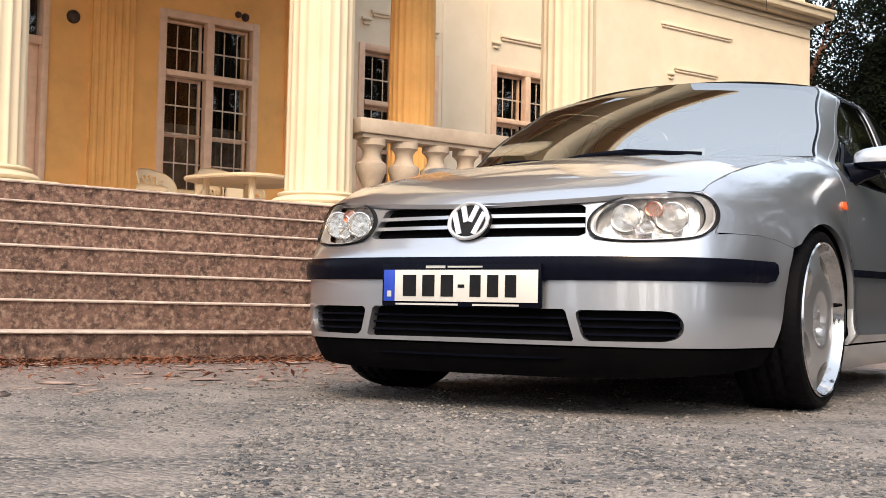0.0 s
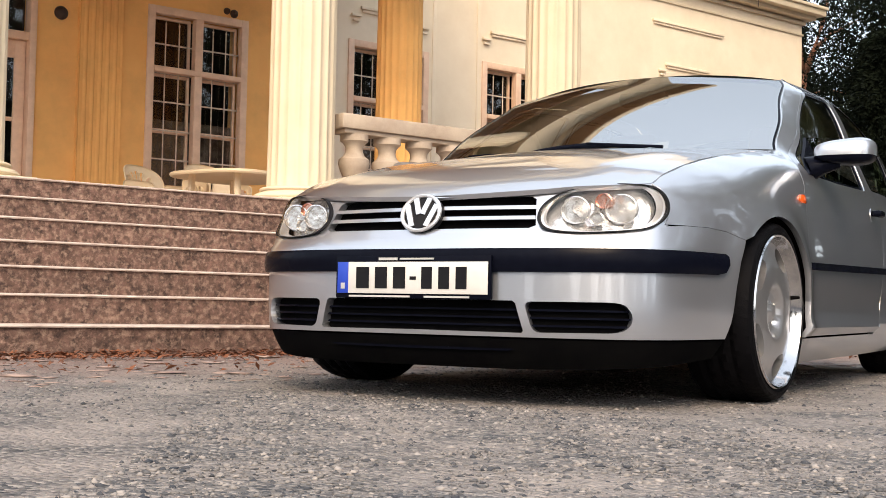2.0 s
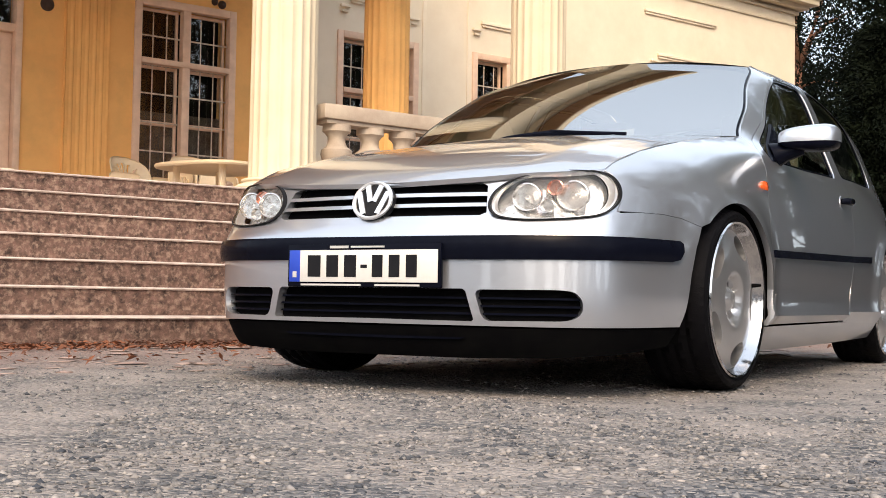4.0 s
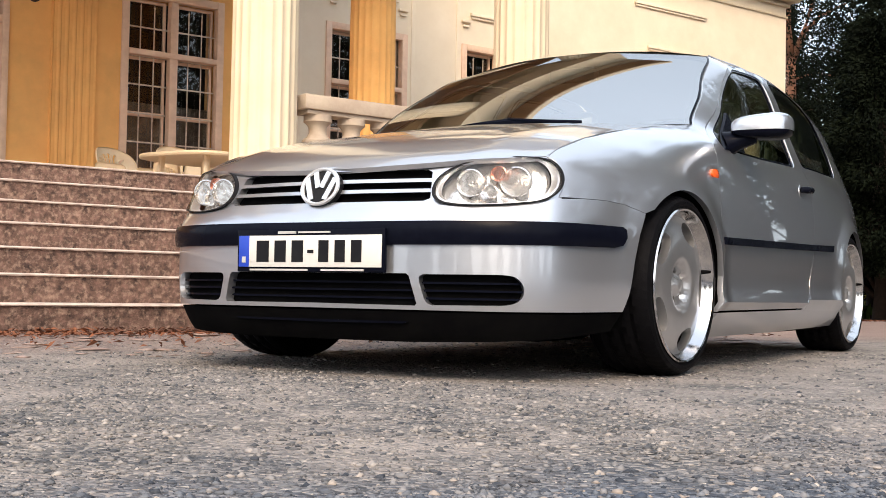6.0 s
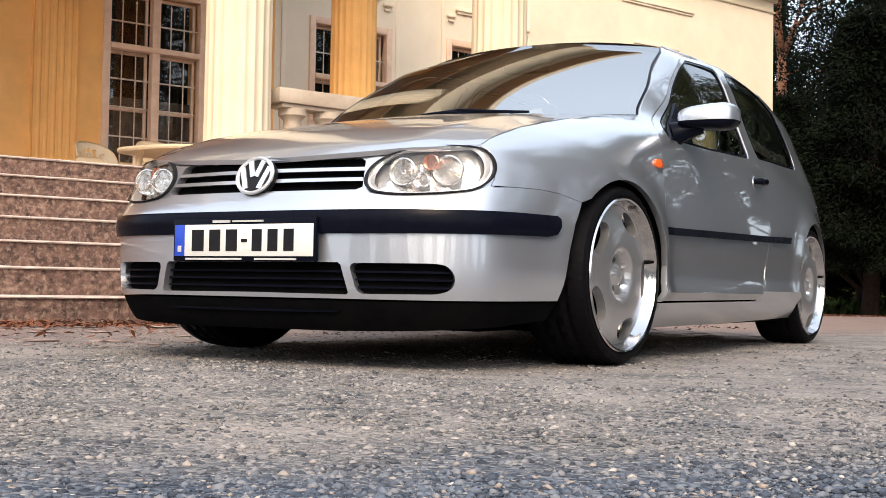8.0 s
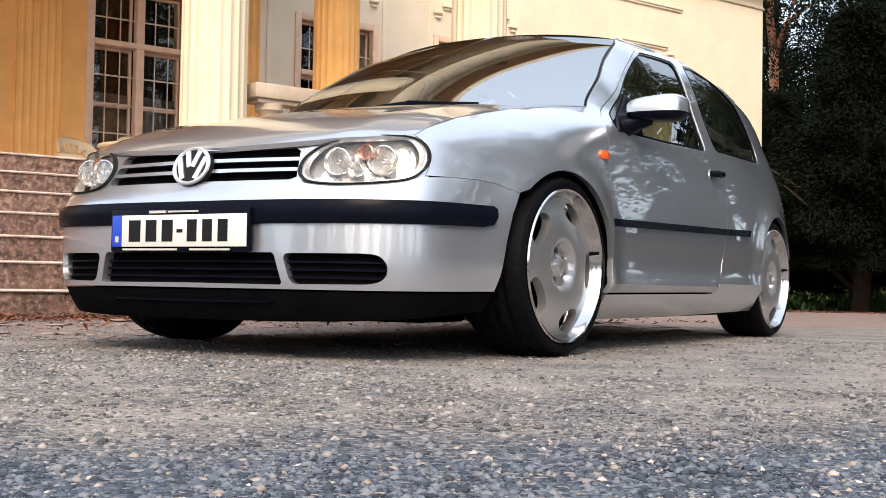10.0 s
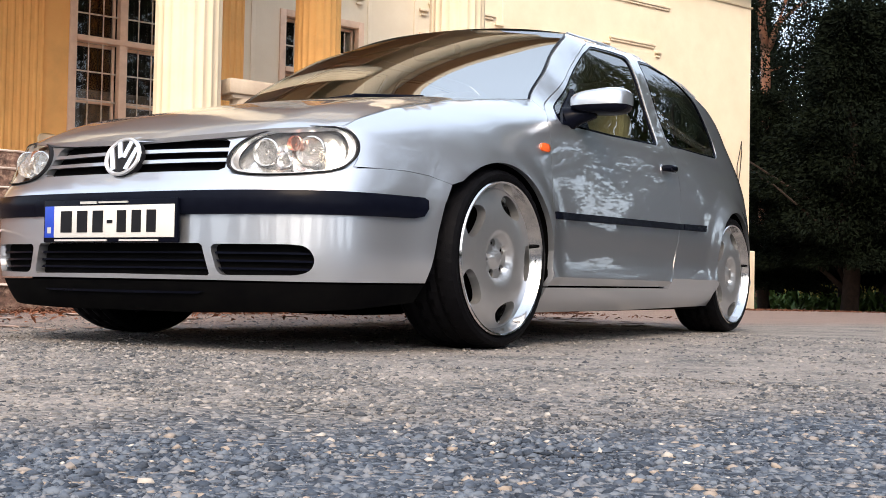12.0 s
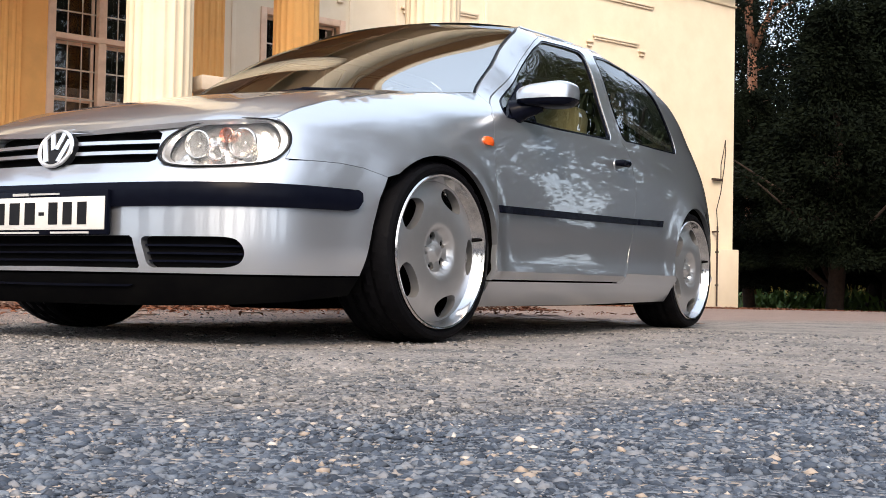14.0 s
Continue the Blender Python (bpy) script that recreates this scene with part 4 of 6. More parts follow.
# black rubbing strip and chin
STRIP = [nose(0, 0.427), nose(0, 0.360), nose(0.4, 0.360), nose(0.66, 0.362), F(-0.47, 0.365), F(-0.435, 0.372), F(-0.42, 0.395), F(-0.418, 0.42), F(-0.43, 0.428), F(-0.6, 0.429), nose(0.4, 0.428)]


def strip_fn(r, z, lift=0.0):
    c = (z - 0.394) / 0.036
    return body(r, z, lift - 0.006 * c * c)


part("bumper_strip", patch(STRIP, fn=strip_fn, step=0.015, both=True, lift=0.016, thick=0.024), M_TRIM, car, "black rubbing strip")
CHIN = [nose(0, 0.170), nose(0, 0.082), nose(0.3, 0.082), nose(0.55, 0.088), F(-0.62, 0.10), F(-0.42, 0.12), F(-0.405, 0.172), F(-0.6, 0.170), nose(0.5, 0.170)]
part("chin_spoiler", patch(CHIN, step=0.024, both=True, lift=-0.006, thick=0.03), M_BLACK, car, "matt black chin spoiler")
part("chin_ridge", patch([nose(0, 0.142), nose(0, 0.134), nose(0.30, 0.136), nose(0.32, 0.142)], step=0.02, both=True, lift=0.002, thick=0.01), M_TRIM, car)

# nose panel round grille and lamps
GRILLE = [nose(0, 0.583), nose(0, 0.487), nose(0.352, 0.487), nose(0.372, 0.495), nose(0.358, 0.575), nose(0.34, 0.583)]
NOSE = [nose(0, 0.598), nose(0, 0.583)] + GRILLE[:1:-1] + [nose(0, 0.487), nose(0, 0.476), nose(0.40, 0.465), nose(0.6, 0.462), F(-0.70, 0.48), F(-0.642, 0.50), F(-0.632, 0.525), F(-0.618, 0.58), F(-0.64, 0.626), nose(0.6, 0.632), nose(0.45, 0.612), nose(0.3, 0.600)]
part("nose_panel", patch(NOSE, holes=[LAMP], step=0.02, both=True, lift=-0.004, thick=0.03), M_PAINT, car)
part("grille_backing", patch([nose(0, 0.592), nose(0, 0.486), nose(0.375, 0.486), nose(0.362, 0.592)], step=0.03, both=True, lift=-0.035, thick=0), M_BLACK, car)
for z in (0.519, 0.5505):
    part("grille_slat", patch([nose(0, z + 0.0055), nose(0, z - 0.0055), nose(0.368, z - 0.0055), nose(0.364, z + 0.0055)], step=0.03, both=True, lift=-0.004, thick=0.02), M_PAINT, car, "silver grille slat")

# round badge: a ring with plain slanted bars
bx, by, bz = body(RUN[0], 0.535, 0.010)
badge_m = pose(bx, by, bz, 90 - 17, 0, 0)


def placed(bm, m):
    bmesh.ops.transform(bm, matrix=m, verts=bm.verts[:])
    return bm


SQ = Matrix.Diagonal((1, 0.87, 1, 1))
bm = bmesh.new()
lathe(bm, [(0.069, -0.02), (0.069, 0.0), (0.066, 0.002)], 48)
badge = part("badge", placed(bm, badge_m @ SQ), M_INK, car, "round dark badge with a chrome ring")
bm = bmesh.new()
ring = [[bm.verts.new(((0.064 + 0.007 * math.cos(b)) * math.cos(a), (0.064 + 0.007 * math.cos(b)) * math.sin(a), 0.003 + 0.006 * math.sin(b))) for b in [2 * math.pi * j / 8 for j in range(8)]] for a in [2 * math.pi * i / 48 for i in range(48)]]
for i in range(48):
    for j in range(8):
        bm.faces.new((ring[i][j], ring[(i + 1) % 48][j], ring[(i + 1) % 48][(j + 1) % 8], ring[i][(j + 1) % 8]))
part("ring", placed(bm, badge_m @ SQ), M_SILVER, badge)
for x0, y0, x1, y1 in ((-0.024, 0.054, -0.006, -0.004), (0.024, 0.054, 0.006, -0.004), (-0.051, 0.030, -0.024, -0.048), (0.051, 0.030, 0.024, -0.048)):
    bm = bmesh.new()
    d = Vector((x1 - x0, y1 - y0)).normalized() * 0.0
    s = Vector((y1 - y0, x0 - x1)).normalized() * 0.0088
    vs = [(x0 + s.x, y0 + s.y), (x0 - s.x, y0 - s.y), (x1 - s.x, y1 - s.y), (x1 + s.x, y1 + s.y)]
    lo = [bm.verts.new((a, b, 0.0)) for a, b in vs]
    hi = [bm.verts.new((a, b, 0.006)) for a, b in vs]
    bm.faces.new(lo)
    bm.faces.new(hi[::-1])
    for i in range(4):
        bm.faces.new((lo[i], hi[i], hi[(i + 1) % 4], lo[(i + 1) % 4]))
    bmesh.ops.recalc_face_normals(bm, faces=bm.faces[:])
    part("badge_bar", placed(bm, badge_m @ SQ), M_SILVER, badge, smooth=False)

# headlights: black surround, reflector bowl, lens, lamp units
LAMP_C = (sum(p[0] for p in LAMP) / len(LAMP), sum(p[1] for p in LAMP) / len(LAMP))


def scaled(poly, k, c=LAMP_C):
    return [(c[0] + (p[0] - c[0]) * k, c[1] + (p[1] - c[1]) * k) for p in poly]


for flip in (False, True):
    lamp = part("headlight", patch(LAMP, holes=[scaled(LAMP, 0.962)], step=0.02, lift=0.008, thick=0.03, flip=flip), M_INK, car, "clear oval headlight with a black surround")
    part("lamp_bezel", patch(scaled(LAMP, 0.968), holes=[scaled(LAMP, 0.925)], step=0.02, lift=-0.003, thick=0.03, flip=flip), M_BEZEL, lamp)

    def bowl_fn(r, z, lift=0.0):
        d = math.hypot((r - LAMP_C[0]) / 0.19, (z - LAMP_C[1]) / 0.065)
        return body(r, z, lift - 0.05 - 0.012 * math.sin(r * 95) * (1 - min(1, d)))

    part("reflector", patch(scaled(LAMP, 0.97), fn=bowl_fn, step=0.012, thick=0, flip=flip), M_REFLECTOR, lamp)
    for k, (dr, dz, rad, mat) in enumerate(((-0.10, -0.006, 0.046, M_REFLECTOR), (-0.005, 0.022, 0.026, M_AMBERCLEAR), (0.055, -0.002, 0.050, M_REFLECTOR), (-0.03, -0.032, 0.022, M_REFLECTOR))):
        c = body(LAMP_C[0] + dr, LAMP_C[1] + dz, -0.012)
        back = body(LAMP_C[0] + dr, LAMP_C[1] + dz, -0.06)
        ax = (Vector(c) - Vector(back)).normalized()
        bm = bmesh.new()
        lathe(bm, [(rad, -0.008), (rad, 0.0), (rad * 0.93, 0.001), (rad * 0.9, -0.006), (rad * 0.6, -0.022), (rad * 0.28, -0.03), (rad * 0.26, -0.012), (rad * 0.12, -0.006)], 28)
        m = Matrix.Translation(c) @ Vector((0, -1, 0)).to_track_quat("Z", "Y").to_matrix().to_4x4() @ Matrix.Diagonal((1, 0.87, 1, 1))
        placed(bm, m)
        if flip:
            mirror(bm)
        part("lamp_unit", bm, mat, lamp)
    part("lens", patch(scaled(LAMP, 0.966), step=0.015, lift=0.006, thick=0, flip=flip), M_LENS, lamp).visible_shadow = False

# windscreen and roof


def ws_fn(u, v):
    s = 2 * u - 1
    zs, ys = [p[1] for p in WS_EDGE], [p[0] for p in WS_EDGE]
    y_e = 0.432 + (1.08 - 0.432) * v
    z_e = hermite(ys, zs, y_e)
    ex, ey, ez = body(run_at_y(y_e), z_e)
    y_c = 0.33 + (0.985 - 0.33) * v
    z_c = 0.862 + (1.262 - 0.862) * v + 0.028 * math.sin(math.pi * v)
    w = abs(s) ** 2.0
    return (s * (ex - 0.004), y_c + (ey - y_c) * w, z_c + (ez - z_c) * w)


bm = sheet(ws_fn, 40, 28)
part("windscreen", bm, M_WSCREEN, car, "windscreen reflecting the sky").visible_shadow = False
# black edges of the windscreen
for u0, u1 in ((0.0, 0.006), (0.994, 1.0)):
    bm = bmesh.new()
    g = [[bm.verts.new(Vector(ws_fn(u, j / 20)) + Vector((0, -0.001, 0.0015))) for u in (u0, u1)] for j in range(21)]
    for j in range(20):
        bm.faces.new((g[j][0], g[j][1], g[j + 1][1], g[j + 1][0]))
    part("windscreen_seal", bm, M_TRIM, car)
RAIL = [(1.08, 1.224), (1.25, 1.243), (1.5, 1.258), (1.9, 1.268), (2.2, 1.259), (2.5, 1.222), (2.66, 1.18)]


def roof_fn(u, v):
    s = 2 * u - 1
    y_e = 1.08 + (2.66 - 1.08) * v
    z_e = hermite([p[0] for p in RAIL], [p[1] for p in RAIL], y_e)
    ex, ey, ez = body(run_at_y(y_e), z_e)
    y_c = 0.985 + (2.80 - 0.985) * v
    w = abs(s) ** 2.4
    z_c = hermite([0, 0.25, 0.5, 0.75, 1.0], [1.262, 1.297, 1.312, 1.297, 1.242], v)
    return (s * ex, y_c + (ey - y_c) * w, z_c + (ez - z_c) * w)


bm = sheet(roof_fn, 36, 30)
part("roof", bm, M_PAINT, car)


def hatch_fn(u, v):
    top = Vector(roof_fn(u, 1.0))
    s = 2 * u - 1
    low = Vector((s * 0.60, 3.20 - 0.12 * s * s, 0.80))
    return top.lerp(low, v) + Vector((0, 0.05 * math.sin(math.pi * v), 0))


part("rear_window", sheet(hatch_fn, 24, 16), M_SIDEGLASS, car).visible_shadow = False
bm = sheet(lambda u, v: ((2 * u - 1) * (0.60 + 0.08 * min(1, 3 * v)), 3.20 - 0.12 * (2 * u - 1) ** 2 + 0.05 * math.sin(math.pi * v), 0.80 - 0.65 * v), 20, 12)
part("tailgate", bm, M_PAINT, car)

# side glass
for flip in (False, True):
    d = door_r if flip else door_l
    q = quarter_r if flip else quarter_l
    part("door_glass", patch(DOOR_W, step=0.05, lift=-0.010, thick=0, flip=flip), M_SIDEGLASS, d).visible_shadow = False
    part("window_seal", patch(scaled(DOOR_W, 1.012, (1.08, 0.97)), holes=[scaled(DOOR_W, 0.95, (1.08, 0.97))], step=0.03, lift=-0.004, thick=0.01, flip=flip), M_TRIM, d)
    part("quarter_glass", patch(QUARTER_W, step=0.05, lift=-0.006, thick=0, flip=flip), M_SIDEGLASS, q).visible_shadow = False
    part("window_seal", patch(scaled(QUARTER_W, 1.012, (2.08, 1.0)), holes=[scaled(QUARTER_W, 0.955, (2.08, 1.0))], step=0.03, lift=-0.002, thick=0.01, flip=flip), M_TRIM, q)
    # side mouldings
    part("side_moulding", patch([F(0.334, 0.435), F(0.338, 0.409), F(1.0, 0.422), F(1.662, 0.436), F(1.666, 0.463), F(1.0, 0.449)], step=0.012, lift=0.012, thick=0.016, flip=flip), M_TRIM, d, "black side moulding")
    part("side_moulding", patch([F(1.680, 0.464), F(1.677, 0.437), F(1.99, 0.444), F(2.005, 0.474)], step=0.012, lift=0.012, thick=0.016, flip=flip), M_TRIM, q, "black side moulding")
    # indicator repeater
    def rep_fn(r, z, lift=0.0):
        k = math.hypot((r - 0.29) / 0.036, (z - 0.652) / 0.022)
        return body(r, z, lift + 0.010 * max(0.0, 1 - k * k) ** 0.5)
    rep = soft([F(0.258, 0.668), F(0.254, 0.637), F(0.322, 0.636), F(0.326, 0.664)], 0.012)
    part("side_repeater", patch(rep, fn=rep_fn, step=0.008, lift=0.003, thick=0.008, flip=flip), M_AMBER, car, "orange side repeater lamp")
    # door handle: a dish and a grip
    part("handle_dish", patch(soft([F(1.44, 0.715), F(1.43, 0.655), F(1.56, 0.66), F(1.57, 0.72)], 0.03), step=0.02, lift=0.002, thick=0.004, flip=flip), M_PAINT, d)
    bm = bmesh.new()
    pts = [Vector(body(run_at_y(1.435), 0.689, 0.010)), Vector(body(run_at_y(1.45), 0.690, 0.03)), Vector(body(run_at_y(1.52), 0.692, 0.032)), Vector(body(run_at_y(1.555), 0.694, 0.014))]
    tube(bm, pts, [0.012, 0.015, 0.016, 0.012], 10)
    if flip:
        mirror(bm)
    part("door_handle", bm, M_TRIM, d, "black door handle")

# wing mirrors
for flip in (False, True):
    d = door_r if flip else door_l
    bm = bmesh.new()
    bmesh.ops.create_uvsphere(bm, u_segments=28, v_segments=18, radius=1.0)
    for v in bm.verts:
        c = v.co
        sx, sy, sz = (math.copysign(abs(a) ** 0.62, a) for a in c)
        k = 0.86 + 0.14 * sx
        v.co = Vector((0.925 + 0.105 * sx, 0.60 + 0.02 * sx + 0.062 * sy * (1 if c.y > 0 else 1.25), 0.847 + 0.004 * sx + 0.054 * sz * k))
    low = [f for f in bm.faces if f.calc_center_median().z < 0.832]
    bm2 = bm.copy()
    bmesh.ops.delete(bm, geom=low, context="FACES")
    if flip:
        mirror(bm)
    mir = part("wing_mirror", bm, M_PAINT, d, "silver wing mirror with a black base", angle=70)
    bmesh.ops.delete(bm2, geom=[f for f in bm2.faces if f.calc_center_median().z >= 0.832], context="FACES")
    if flip:
        mirror(bm2)
    part("mirror_base", bm2, M_TRIM, mir, angle=70)
    bm = bmesh.new()
    tube(bm, [(0.80, 0.56, 0.785), (0.84, 0.575, 0.80), (0.90, 0.59, 0.818)], [0.05, 0.036, 0.03], 12)
    if flip:
        mirror(bm)
    part("mirror_arm", bm, M_TRIM, mir)
    part("mirror_sail", patch([F(0.468, 0.758), F(0.70, 0.768), F(0.735, 0.93)], step=0.03, lift=0.006, thick=0.012, flip=flip), M_TRIM, d)

# number plate in its carrier: bars stand for the characters
PL = pose(0, -0.893, 0.341)
bm = bmesh.new()
box(bm, -0.268, 0.268, 0.0, 0.016, -0.062, 0.066, 0.004)
plate = part("number_plate", placed(bm, PL), M_TRIM, car, "white number plate with blue band in a black carrier")
bm = bmesh.new()
box(bm, -0.220, 0.260, -0.003, 0.0, -0.047, 0.047, 0.001)
part("plate_face", placed(bm, PL), M_PLATE, plate)
bm = bmesh.new()
box(bm, -0.260, -0.2203, -0.003, 0.0, -0.047, 0.047, 0.001)
part("plate_band", placed(bm, PL), M_PBLUE, plate)
x = -0.196
for w in (0.058, 0.054, 0.054, 0.0, 0.048, 0.048, 0.048):
    bm = bmesh.new()
    if w:
        box(bm, x + 0.006, x + w - 0.006, -0.0045, -0.003, -0.032, 0.032)
        x += w + 0.010
    else:
        box(bm, x, x + 0.022, -0.0045, -0.003, -0.006, 0.004)
        x += 0.034
    part("plate_bar", placed(bm, PL), M_INK, plate, smooth=False)
for x0, x1, z0, z1, mat in ((-0.246, -0.232, -0.034, -0.016, M_PRINT), (-0.11, -0.045, 0.052, 0.0595, M_PRINT), (-0.035, 0.08, 0.0535, 0.0585, M_PRINT), (-0.215, 0.0, -0.058, -0.0525, M_PRINT), (0.05, 0.20, -0.058, -0.0525, M_PRINT)):
    bm = bmesh.new()
    box(bm, x0, x1, -0.0045, -0.003 if z0 > -0.045 and z1 < 0.05 else 0.0, z0, z1)
    part("print_bar", placed(bm, PL), mat, plate, smooth=False)

# wheels
WS, WK = 0.862, 1.055
TYRE_R, RIM_R = 0.320, 0.272


def make_wheel(x, y, z, flip, turn):
    def put(bm):
        for v in bm.verts:
            # built facing +z, turned to face outwards; a touch of squat in the height
            a, b, c = v.co
            v.co = Vector((x + c, y + a * WK, z + b * WK * WS))
        bmesh.ops.recalc_face_normals(bm, faces=bm.faces[:])
        if flip:
            mirror(bm)
        return bm

    bm = bmesh.new()
    n = 160
    prof = [(0.255, -0.215), (0.285, -0.222), (0.305, -0.216), (TYRE_R - 0.004, -0.20)]
    tread = []
    for k in range(13):
        c = -0.20 + 0.18 * k / 12
        tread.append((TYRE_R - (0.007 if k % 3 == 0 and 0 < k < 12 else 0.0) - 0.006 * ((c + 0.11) / 0.09) ** 4, c))
    prof += tread + [(0.308, -0.006), (0.296, 0.001), (0.284, 0.001), (RIM_R + 0.004, -0.004), (RIM_R - 0.004, -0.012)]
    rings = []
    for j, (r, c) in enumerate(prof):
        ring = []
        for i in range(n):
            cut = 0.004 if 6 < j < len(prof) - 4 and (i + 2 * j) % 5 == 0 and r > 0.30 else 0.0
            a = 2 * math.pi * i / n
            ring.append(bm.verts.new(((r - cut) * math.cos(a), (r - cut) * math.sin(a), c)))
        rings.append(ring)
    for p, q in zip(rings, rings[1:]):
        for i in range(n):
            bm.faces.new((p[i], p[(i + 1) % n], q[(i + 1) % n], q[i]))
    tyre_bm = put(bm)
    # face with five oval openings at its rim
    holes = []
    for k in range(5):
        a = radians(turn + 72 * k)
        oval = []
        for i in range(24):
            b = 2 * math.pi * i / 24
            rad, tang = 0.038 * math.cos(b), 0.066 * math.sin(b)
            rr = 0.200 + rad - 2.2 * tang * tang
            oval.append((rr * math.cos(a) - tang * math.sin(a), rr * math.sin(a) + tang * math.cos(a)))
        holes.append(oval)
    for k in range(5):
        a = radians(turn + 36 + 72 * k)
        holes.append([(0.056 * math.cos(a) + 0.0155 * math.cos(b), 0.056 * math.sin(a) + 0.0155 * math.sin(b)) for b in [2 * math.pi * i / 12 for i in range(12)]])

    def face_fn(r, q, lift=0.0):
        d = math.hypot(r, q)
        h = hermite([0.0, 0.028, 0.033, 0.074, 0.084, 0.10, 0.16, 0.21, 0.246], [0.002, 0.000, -0.014, -0.014, 0.004, 0.008, 0.007, -0.001, -0.014], d)
        return (r, q, -0.018 + h + lift)

    disc = [(0.246 * math.cos(2 * math.pi * i / 96), 0.246 * math.sin(2 * math.pi * i / 96)) for i in range(96)]
    bm = patch(disc, fn=face_fn, holes=holes, step=0.011, thick=0.03)
    wheel = part("wheel", put(bm), M_RIM, car, "large disc wheel with five oval openings", angle=50)
    part("tyre", tyre_bm, M_RUBBER, wheel, "low profile black tyre", angle=24)
    bm = bmesh.new()
    lip = [(0.225, -0.20), (0.230, -0.06), (0.243, -0.040), (0.248, -0.030), (0.255, -0.020), (0.260, -0.006), (0.264, 0.003), (0.270, 0.005), (0.274, 0.000), (0.274, -0.012)]
    rr = [[bm.verts.new((r * math.cos(2 * math.pi * i / 96), r * math.sin(2 * math.pi * i / 96), c)) for i in range(96)] for r, c in lip]
    for p, q in zip(rr, rr[1:]):
        for i in range(96):
            bm.faces.new((p[i], p[(i + 1) % 96], q[(i + 1) % 96], q[i]))
    part("rim_lip", put(bm), M_CHROME, wheel, "polished rim lip")
    bm = bmesh.new()
    lathe(bm, [(0.22, -0.10), (0.22, -0.09), (0.05, -0.085)], 40)
    part("brake_disc", put(bm), M_BLACK, wheel)
    # bolts coloured black so that their holes look deep in shade
    for k in range(5):
        a = radians(turn + 36 + 72 * k)
        bm = bmesh.new()
        lathe(bm, [(0.0105, -0.06), (0.0105, -0.042), (0.006, -0.038)], 6, (0.056 * math.cos(a), 0.056 * math.sin(a)))
        part("wheel_bolt", put(bm), M_BLACK, wheel)
    a = radians(12)
    bm = bmesh.new()
    tube(bm, [(0.235 * math.cos(a), 0.235 * math.sin(a), -0.03), (0.262 * math.cos(a), 0.262 * math.sin(a), -0.004)], 0.0055, 8)
    part("valve", put(bm), M_BLACK, wheel)
    return wheel


for x, y, z, flip in ((0.848, -0.012, 0.263, False), (0.845, 2.513, 0.257, False), (0.848, -0.012, 0.263, True), (0.845, 2.513, 0.257, True)):
    make_wheel(x, y, z, flip, -4)

# wheel housings, floor and the dark parts under the car
for flip in (False, True):
    for cy, cz, ry, rz in (ARCH_F, ARCH_R):
        bm = bmesh.new()
        prof = [(cy + (ry + 0.02) * math.cos(radians(a)), cz + (rz + 0.015) * math.sin(radians(a))) for a in range(-25, 206, 10)]
        outer = [bm.verts.new((body(run_at_y(max(p[0], -0.6)), max(p[1], 0.14), -0.012)[0], p[0], p[1])) for p in prof]
        inner = [bm.verts.new((0.56, p[0], p[1])) for p in prof]
        for i in range(len(prof) - 1):
            bm.faces.new((outer[i], outer[i + 1], inner[i + 1], inner[i]))
        bm.faces.new(inner)
        if flip:
            mirror(bm)
        part("wheel_housing", bm, M_BLACK, car)
bm = bmesh.new()
box(bm, -0.55, 0.55, -0.70, 3.05, 0.105, 0.26, 0.03)
box(bm, -0.79, 0.79, 0.36, 2.16, 0.084, 0.24, 0.02)
part("underbody", bm, M_BLACK, car)
for x0, y0, w, l, z in ((-0.3, -0.55, 0.5, 0.35, 0.078), (0.12, -0.2, 0.3, 0.3, 0.07), (-0.45, 0.4, 0.25, 1.2, 0.085), (0.5, 0.6, 0.2, 0.9, 0.083), (-0.1, 1.0, 0.2, 1.5, 0.088)):
    bm = bmesh.new()
    box(bm, x0, x0 + w, y0, y0 + l, z, 0.12, 0.015)
    part("engine_tray", bm, M_BLACK, car)

# cabin: dashboard, seats, steering wheel, lining
bm = bmesh.new()
box(bm, -0.70, 0.70, 0.42, 0.80, 0.55, 0.845, 0.05)
part("dashboard", bm, M_DASH, car)
bm = bmesh.new()
box(bm, -0.74, 0.74, 0.45, 3.0, 0.25, 0.36, 0.02)
part("cabin_floor", bm, M_DASH, car)
bm = sheet(lambda u, v: tuple(Vector(roof_fn(0.04 + 0.92 * u, 0.03 + 0.94 * v)) - Vector((0, 0, 0.022))), 20, 16, flip=True)
part("headlining", bm, M_HEADLINE, car)
for sx in (-0.36, 0.36):
    bm = bmesh.new()
    box(bm, sx - 0.24, sx + 0.24, 1.05, 1.56, 0.36, 0.56, 0.06)
    seat = part("seat", bm, M_SEAT, car, "pale upholstered front seat")
    bm = bmesh.new()
    box(bm, -0.24, 0.24, -0.07, 0.07, 0.0, 0.50, 0.06)
    part("backrest", placed(bm, pose(sx, 1.62, 0.50, -14, 0, 0)), M_SEAT, seat)
    bm = bmesh.new()
    box(bm, -0.13, 0.13, -0.045, 0.045, 0.0, 0.14, 0.035)
    part("headrest", placed(bm, pose(sx, 1.76, 1.0, -10, 0, 0)), M_SEAT, seat)
bm = bmesh.new()
box(bm, -0.62, 0.62, 2.1, 2.55, 0.36, 0.56, 0.06)
rear = part("rear_bench", bm, M_SEAT, car, "pale upholstered rear bench")
bm = bmesh.new()
box(bm, -0.62, 0.62, -0.06, 0.06, 0.0, 0.45, 0.05)
